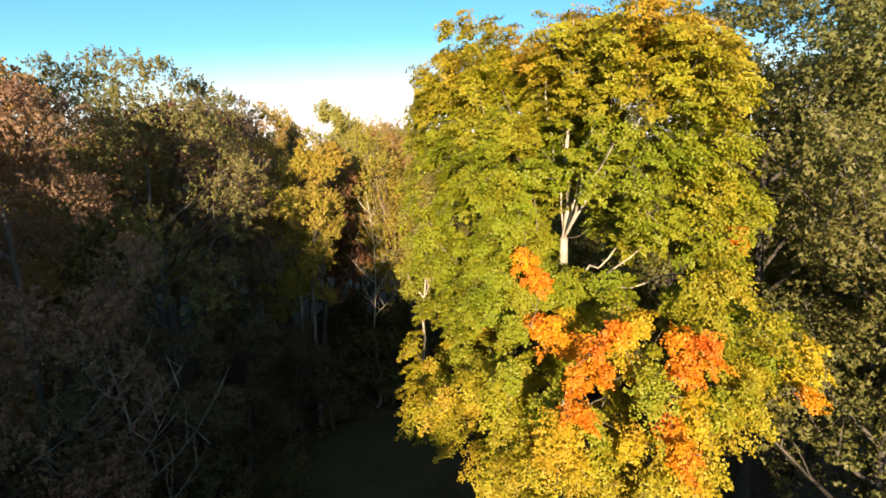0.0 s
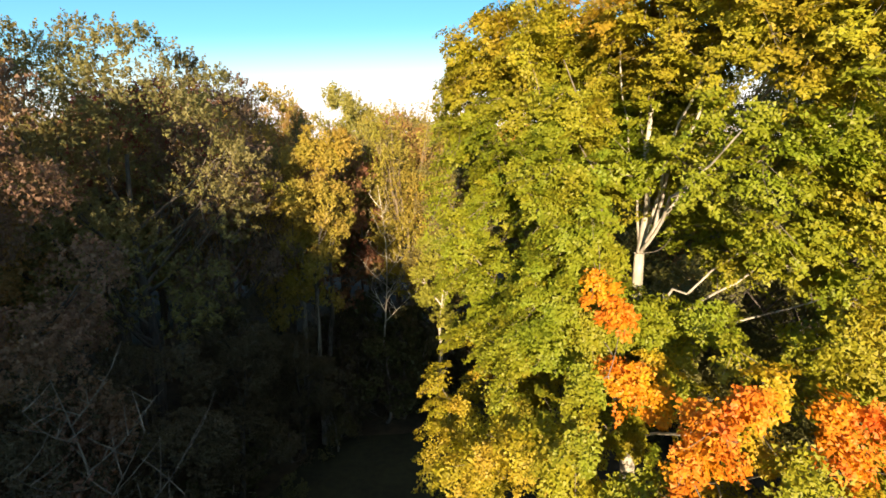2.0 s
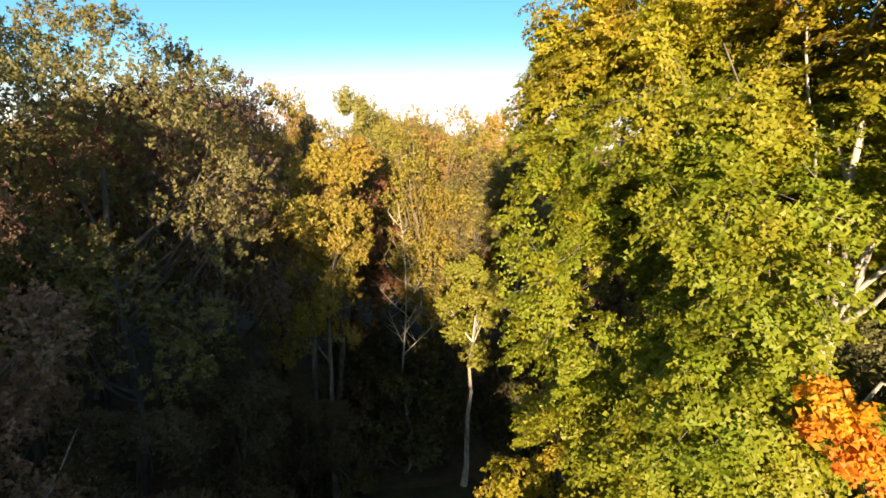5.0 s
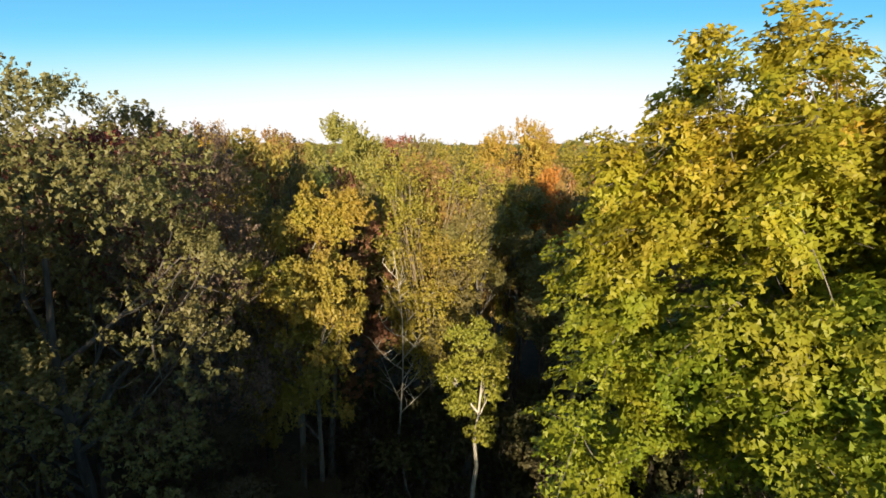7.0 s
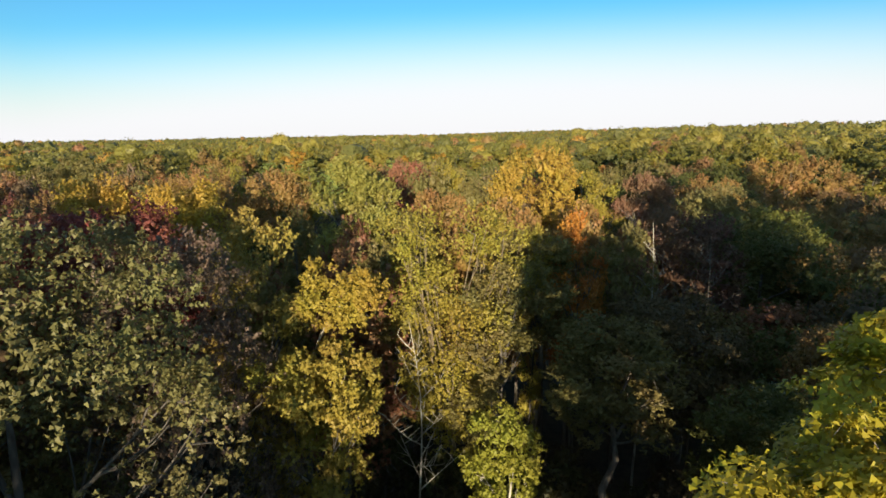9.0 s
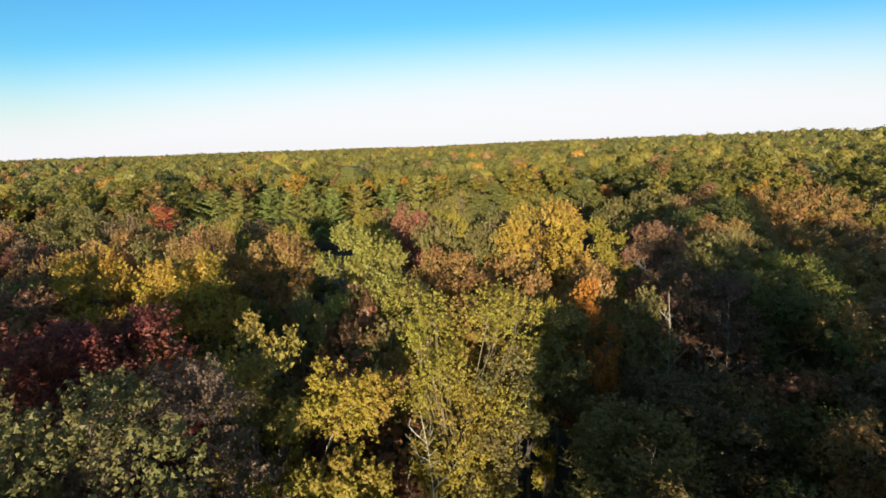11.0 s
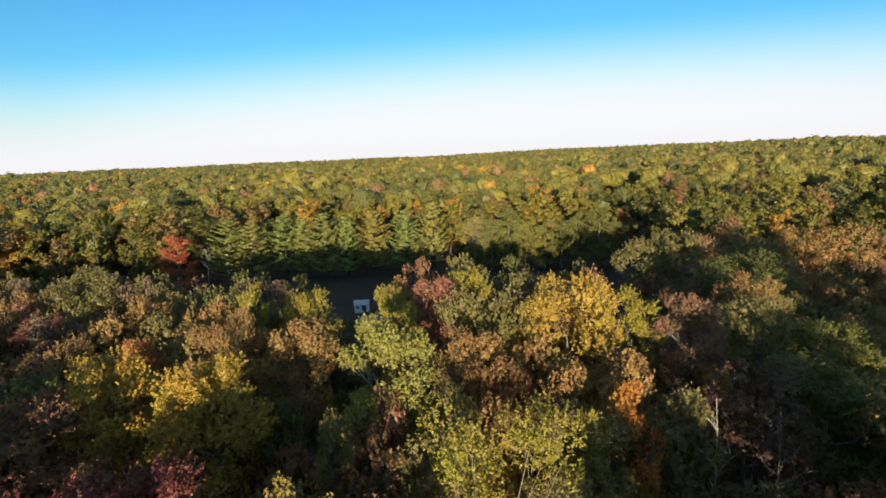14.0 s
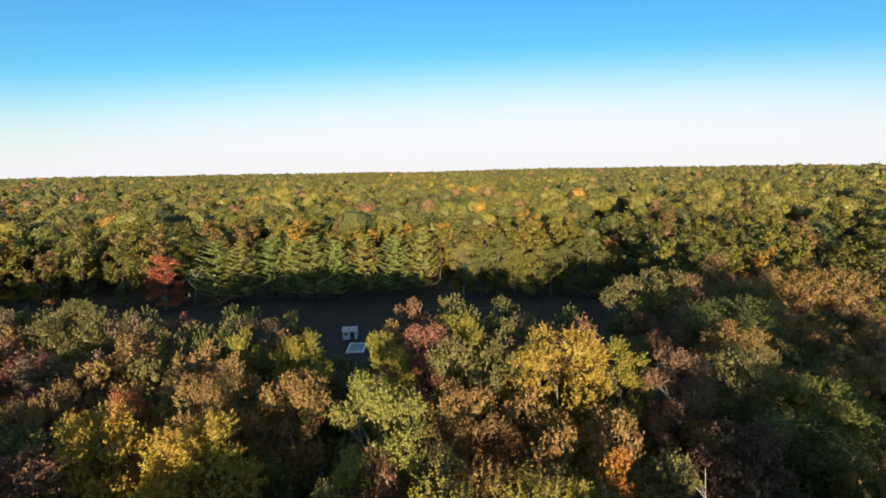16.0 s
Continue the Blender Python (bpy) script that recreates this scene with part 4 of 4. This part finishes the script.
# ---------------------------------------------------------------- bare trees
def bare_tree(x, y, height, spread, label, bark=None):
    """A leafless tree: pale trunk and forking limbs with twigs."""
    root = new("bare_tree")
    t = np.linspace(0, 1, 9)
    spine = np.stack([0.7 * np.sin(t * 3) * t, 0.45 * np.sin(t * 4.2) * t, height * t], 1)
    part("trunk", tubes_mesh("trunk", [(spine, np.linspace(0.075, 0.01, 9))], bark or BARK_MAPLE, 7), root)
    for k in range(13):
        u = 0.38 + 0.56 * k / 13
        a = k * 2.4 + rng.uniform(-0.4, 0.4)
        foot = np.array([np.interp(u * height, spine[:, 2], spine[:, i]) for i in range(3)])
        reach = spread * (1.15 - u) * rng.uniform(0.8, 1.2) * 1.5
        tip = foot + (reach * np.cos(a), reach * np.sin(a), reach * rng.uniform(0.7, 1.3))
        limb = bent(foot, tip, 0.1, 6, 0.06)
        lines = [(limb, np.linspace(0.042 * (1.3 - u), 0.007, 6))]
        for j in range(7):
            a2 = rng.uniform(0, 6.28)
            p = limb[1 + j % 5]
            lines.append((bent(p, p + reach * rng.uniform(0.25, 0.5) * np.array((np.cos(a2), np.sin(a2), rng.uniform(0.5, 1.3))), 0.05, 4, 0.05), np.linspace(0.018, 0.006, 4)))
        part("limb", tubes_mesh("limb", lines, bark or BARK_MAPLE, 5), root)
    root.matrix_basis = pose(x, y, -0.1, 0, 0, 0)
    return tagged(root, label, "tree")


def crooked_tree():
    """A golden tree whose pale upper limb leans over in an arch."""
    root = new("tree")
    foot, elbow, arch, end = np.array((-10.2, 28.2, -0.1)), np.array((-10.1, 28.4, 12.2)), np.array((-9.1, 29.6, 15.0)), np.array((-8.0, 30.2, 14.4))
    part("trunk", tubes_mesh("trunk", [(bent(foot, elbow, 0.0, 8, 0.02), np.linspace(0.17, 0.09, 8))], BARK, 8), root)
    u = np.linspace(0, 1, 9)[:, None]
    bow = (1 - u) ** 2 * elbow + 2 * u * (1 - u) * (2 * arch - 0.5 * elbow - 0.5 * end) + u ** 2 * end
    bow[1:-1] += rng.normal(size=(7, 3)) * 0.07
    part("limb", tubes_mesh("limb", [(bow, np.linspace(0.06, 0.018, 9))], BARK_MAPLE, 7), root, "pale arching limb")
    for a, tip in ((0.7, (-11.6, 27.0, 13.4)), (0.6, (-9.6, 26.6, 12.6)), (0.8, (-8.4, 28.6, 13.0)), (0.55, (-8.6, 28.0, 11.4))):
        p = foot + (elbow - foot) * a
        part("limb", tubes_mesh("limb", [(bent(p, tip, 0.08, 6, 0.06), np.linspace(0.05, 0.015, 6))], BARK_PALE if a > 0.65 else BARK, 6), root)
    for hub, n, spread, colour in ((np.array((-8.8, 29.6, 15.6)), 13, (1.1, 0.8, 0.55), (0.34, 0.23, 0.045)), (np.array((-8.8, 29.2, 14.9)), 7, (0.9, 0.35, 0.4), (0.32, 0.235, 0.045)), (np.array((-9.9, 26.9, 13.0)), 12, (1.0, 0.9, 0.9), (0.28, 0.235, 0.045)), (np.array((-8.3, 28.4, 12.6)), 11, (0.7, 0.8, 1.3), (0.29, 0.235, 0.045)), (np.array((-9.2, 27.6, 10.8)), 9, (0.9, 0.9, 0.9), (0.26, 0.23, 0.045))):
        c = hub + rng.uniform(-1, 1, (n, 3)) * spread
        pc, pn = tufts(c, rng.uniform(0.4, 0.65, n), hub + (0, 0.4, -1.0), 30, 15, 0.4, 0.16, 0.2)
        part("crown", leaves_mesh("crown", pc, pn, 0.1 * rng.uniform(0.7, 1.35, len(pc)), LEAF), root, colour=colour)
    return tagged(root, "crooked golden tree with a pale arching limb", "tree")


crooked_tree()
bare_tree(-7.0, 32.6, 13.6, 1.9, "bare pale tree before the yellow-green one")
bare_tree(4.4, 40.2, 16.6, 1.4, "bare whitish tree standing in shade", BARK_MAPLE)
bare_tree(7.4, 40.6, 16.0, 2.0, "bare grey tree standing in shade", BARK)
bare_tree(*place(121.5, 5), 12.5, 3.2, "bare grey tree among the pines", BARK)
bare_tree(*place(118, -58), 9.0, 2.2, "bare leaning tree beside the scarlet maple")


# ---------------------------------------------------------------- things in the meadow
WHITE = rough_material("weathered_white_boards", (0.55, 0.54, 0.55), (0.78, 0.77, 0.78), 3.0, rough=0.7, bump=0.1)
ROOFING = rough_material("pale_shingles", (0.36, 0.35, 0.40), (0.52, 0.50, 0.56), 5.0, rough=0.85, bump=0.3)
COVER = rough_material("pool_cover", (0.14, 0.18, 0.25), (0.22, 0.26, 0.33), 1.2, rough=0.5, bump=0.1)
DARKWOOD = rough_material("dark_door", (0.03, 0.028, 0.026), (0.07, 0.06, 0.055), 4.0, rough=0.8)
RAILWOOD = rough_material("grey_rail_wood", (0.22, 0.19, 0.16), (0.42, 0.37, 0.31), 5.0, rough=0.9, stretch=(1, 1, 0.3))


def shed():
    root = new("garden_shed")
    w, d, h, ridge = 3.0, 2.6, 2.0, 2.75
    bm = bmesh.new()
    box(bm, -w / 2, -d / 2, 0, w / 2, d / 2, h)
    gable = [bm.verts.new(p) for p in ((-w / 2, -d / 2, h), (-w / 2, d / 2, h), (-w / 2, 0, ridge - 0.06), (w / 2, -d / 2, h), (w / 2, d / 2, h), (w / 2, 0, ridge - 0.06))]
    for f in ((0, 1, 2), (5, 4, 3), (0, 2, 5, 3), (2, 1, 4, 5)):
        bm.faces.new([gable[i] for i in f])
    part("wall", finish(bm, "wall", WHITE), root)
    for sgn in (-1, 1):
        bm = bmesh.new()
        v = [bm.verts.new(p) for p in ((-w / 2 - 0.18, sgn * (d / 2 + 0.2), h - 0.12), (w / 2 + 0.18, sgn * (d / 2 + 0.2), h - 0.12), (w / 2 + 0.18, 0, ridge), (-w / 2 - 0.18, 0, ridge))]
        face = bm.faces.new(v if sgn < 0 else v[::-1])
        up = bmesh.ops.extrude_face_region(bm, geom=[face])
        bmesh.ops.translate(bm, vec=(0, 0, 0.07), verts=[q for q in up["geom"] if isinstance(q, bmesh.types.BMVert)])
        part("roof_slope", finish(bm, "roof_slope", ROOFING), root)
    bm = bmesh.new()
    box(bm, 0.1, -d / 2 - 0.03, 0.05, 1.0, -d / 2 - 0.004, 1.85)
    part("door", finish(bm, "door", DARKWOOD), root, "dark open doorway")
    bm = bmesh.new()
    box(bm, -1.1, -d / 2 - 0.03, 1.0, -0.5, -d / 2 - 0.004, 1.6)
    part("window", finish(bm, "window", DARKWOOD), root, "small dark window")
    x, y = place(92.5, -17.3)
    root.matrix_basis = pose(x, y, 0.06, 0, 0, 12) @ Matrix.Diagonal((0.85, 0.85, 0.76, 1))
    return tagged(root, "small white wooden shed with pale roof in the meadow", "shed")


def pool():
    root = new("covered_pool")
    bm = bmesh.new()
    for x0, y0, x1, y1 in ((-2.4, 2.6, 2.4, 3.0), (-2.4, -3.0, 2.4, -2.6), (-2.4, -2.6, -2.0, 2.6), (2.0, -2.6, 2.4, 2.6)):
        box(bm, x0, y0, 0, x1, y1, 0.28)
    part("coping", finish(bm, "coping", WHITE), root, "white stone edge")
    bm = bmesh.new()
    bmesh.ops.create_grid(bm, x_segments=12, y_segments=14, size=0.5, matrix=Matrix.Diagonal((4.0, 5.2, 1, 1)))
    for v in bm.verts:
        v.co.z = 0.2 - 0.1 * (1 - (v.co.x / 2) ** 2) * (1 - (v.co.y / 2.6) ** 2) + 0.012 * noise.noise(v.co * 2)
    part("cover", finish(bm, "cover", COVER), root, "slack blue-grey sheet")
    x, y = place(86.5, -15.2)
    root.matrix_basis = pose(x, y, 0.06, 0, 0, 9) @ Matrix.Diagonal((0.62, 0.8, 0.8, 1))
    return tagged(root, "rectangular pool under a blue-grey cover with white edge", "pool")


def fence():
    root = new("rail_fence")
    a, b = np.array(place(84, -71)), np.array(place(103, -73))
    for i in range(8):
        p = a + (b - a) * i / 7
        part("post", tubes_mesh("post", [(np.array([(p[0], p[1], -0.3), (p[0] + rng.normal() * 0.03, p[1], 1.45 + rng.uniform(-0.1, 0.2))]), (0.09, 0.075))], RAILWOOD, 7), root)
        if i < 7:
            q = a + (b - a) * (i + 1) / 7
            for z in (0.55, 1.1):
                part("rail", tubes_mesh("rail", [(np.array([(p[0], p[1], z), ((p[0] + q[0]) / 2, (p[1] + q[1]) / 2, z + rng.normal() * 0.03), (q[0], q[1], z)]), (0.06, 0.065, 0.06))], RAILWOOD, 6), root)
    return tagged(root, "weathered grey wooden rail fence along the meadow", "fence")


shed()
pool()
fence()
bare_tree(-9.8, 13.4, 10.6, 2.6, "dead twiggy sapling under the oaks", BARK)


def fallen_branch():
    root = new("fallen_branch")
    a = np.array((-11.4, 22.6, 0.08))
    part("stem", tubes_mesh("stem", [(np.array([a, a + (0.1, 0.1, 0.9), a + (0.35, 0.0, 1.6)]), (0.05, 0.04, 0.02))], BARK_PALE, 6), root)
    part("twig", tubes_mesh("twig", [(np.array([a, a + (0.5, 0.1, 0.06), a + (1.1, 0.05, 0.12)]), (0.04, 0.03, 0.012))], BARK_PALE, 6), root)
    return tagged(root, "pale broken branch lying on the shaded lawn", "branch")


fallen_branch()
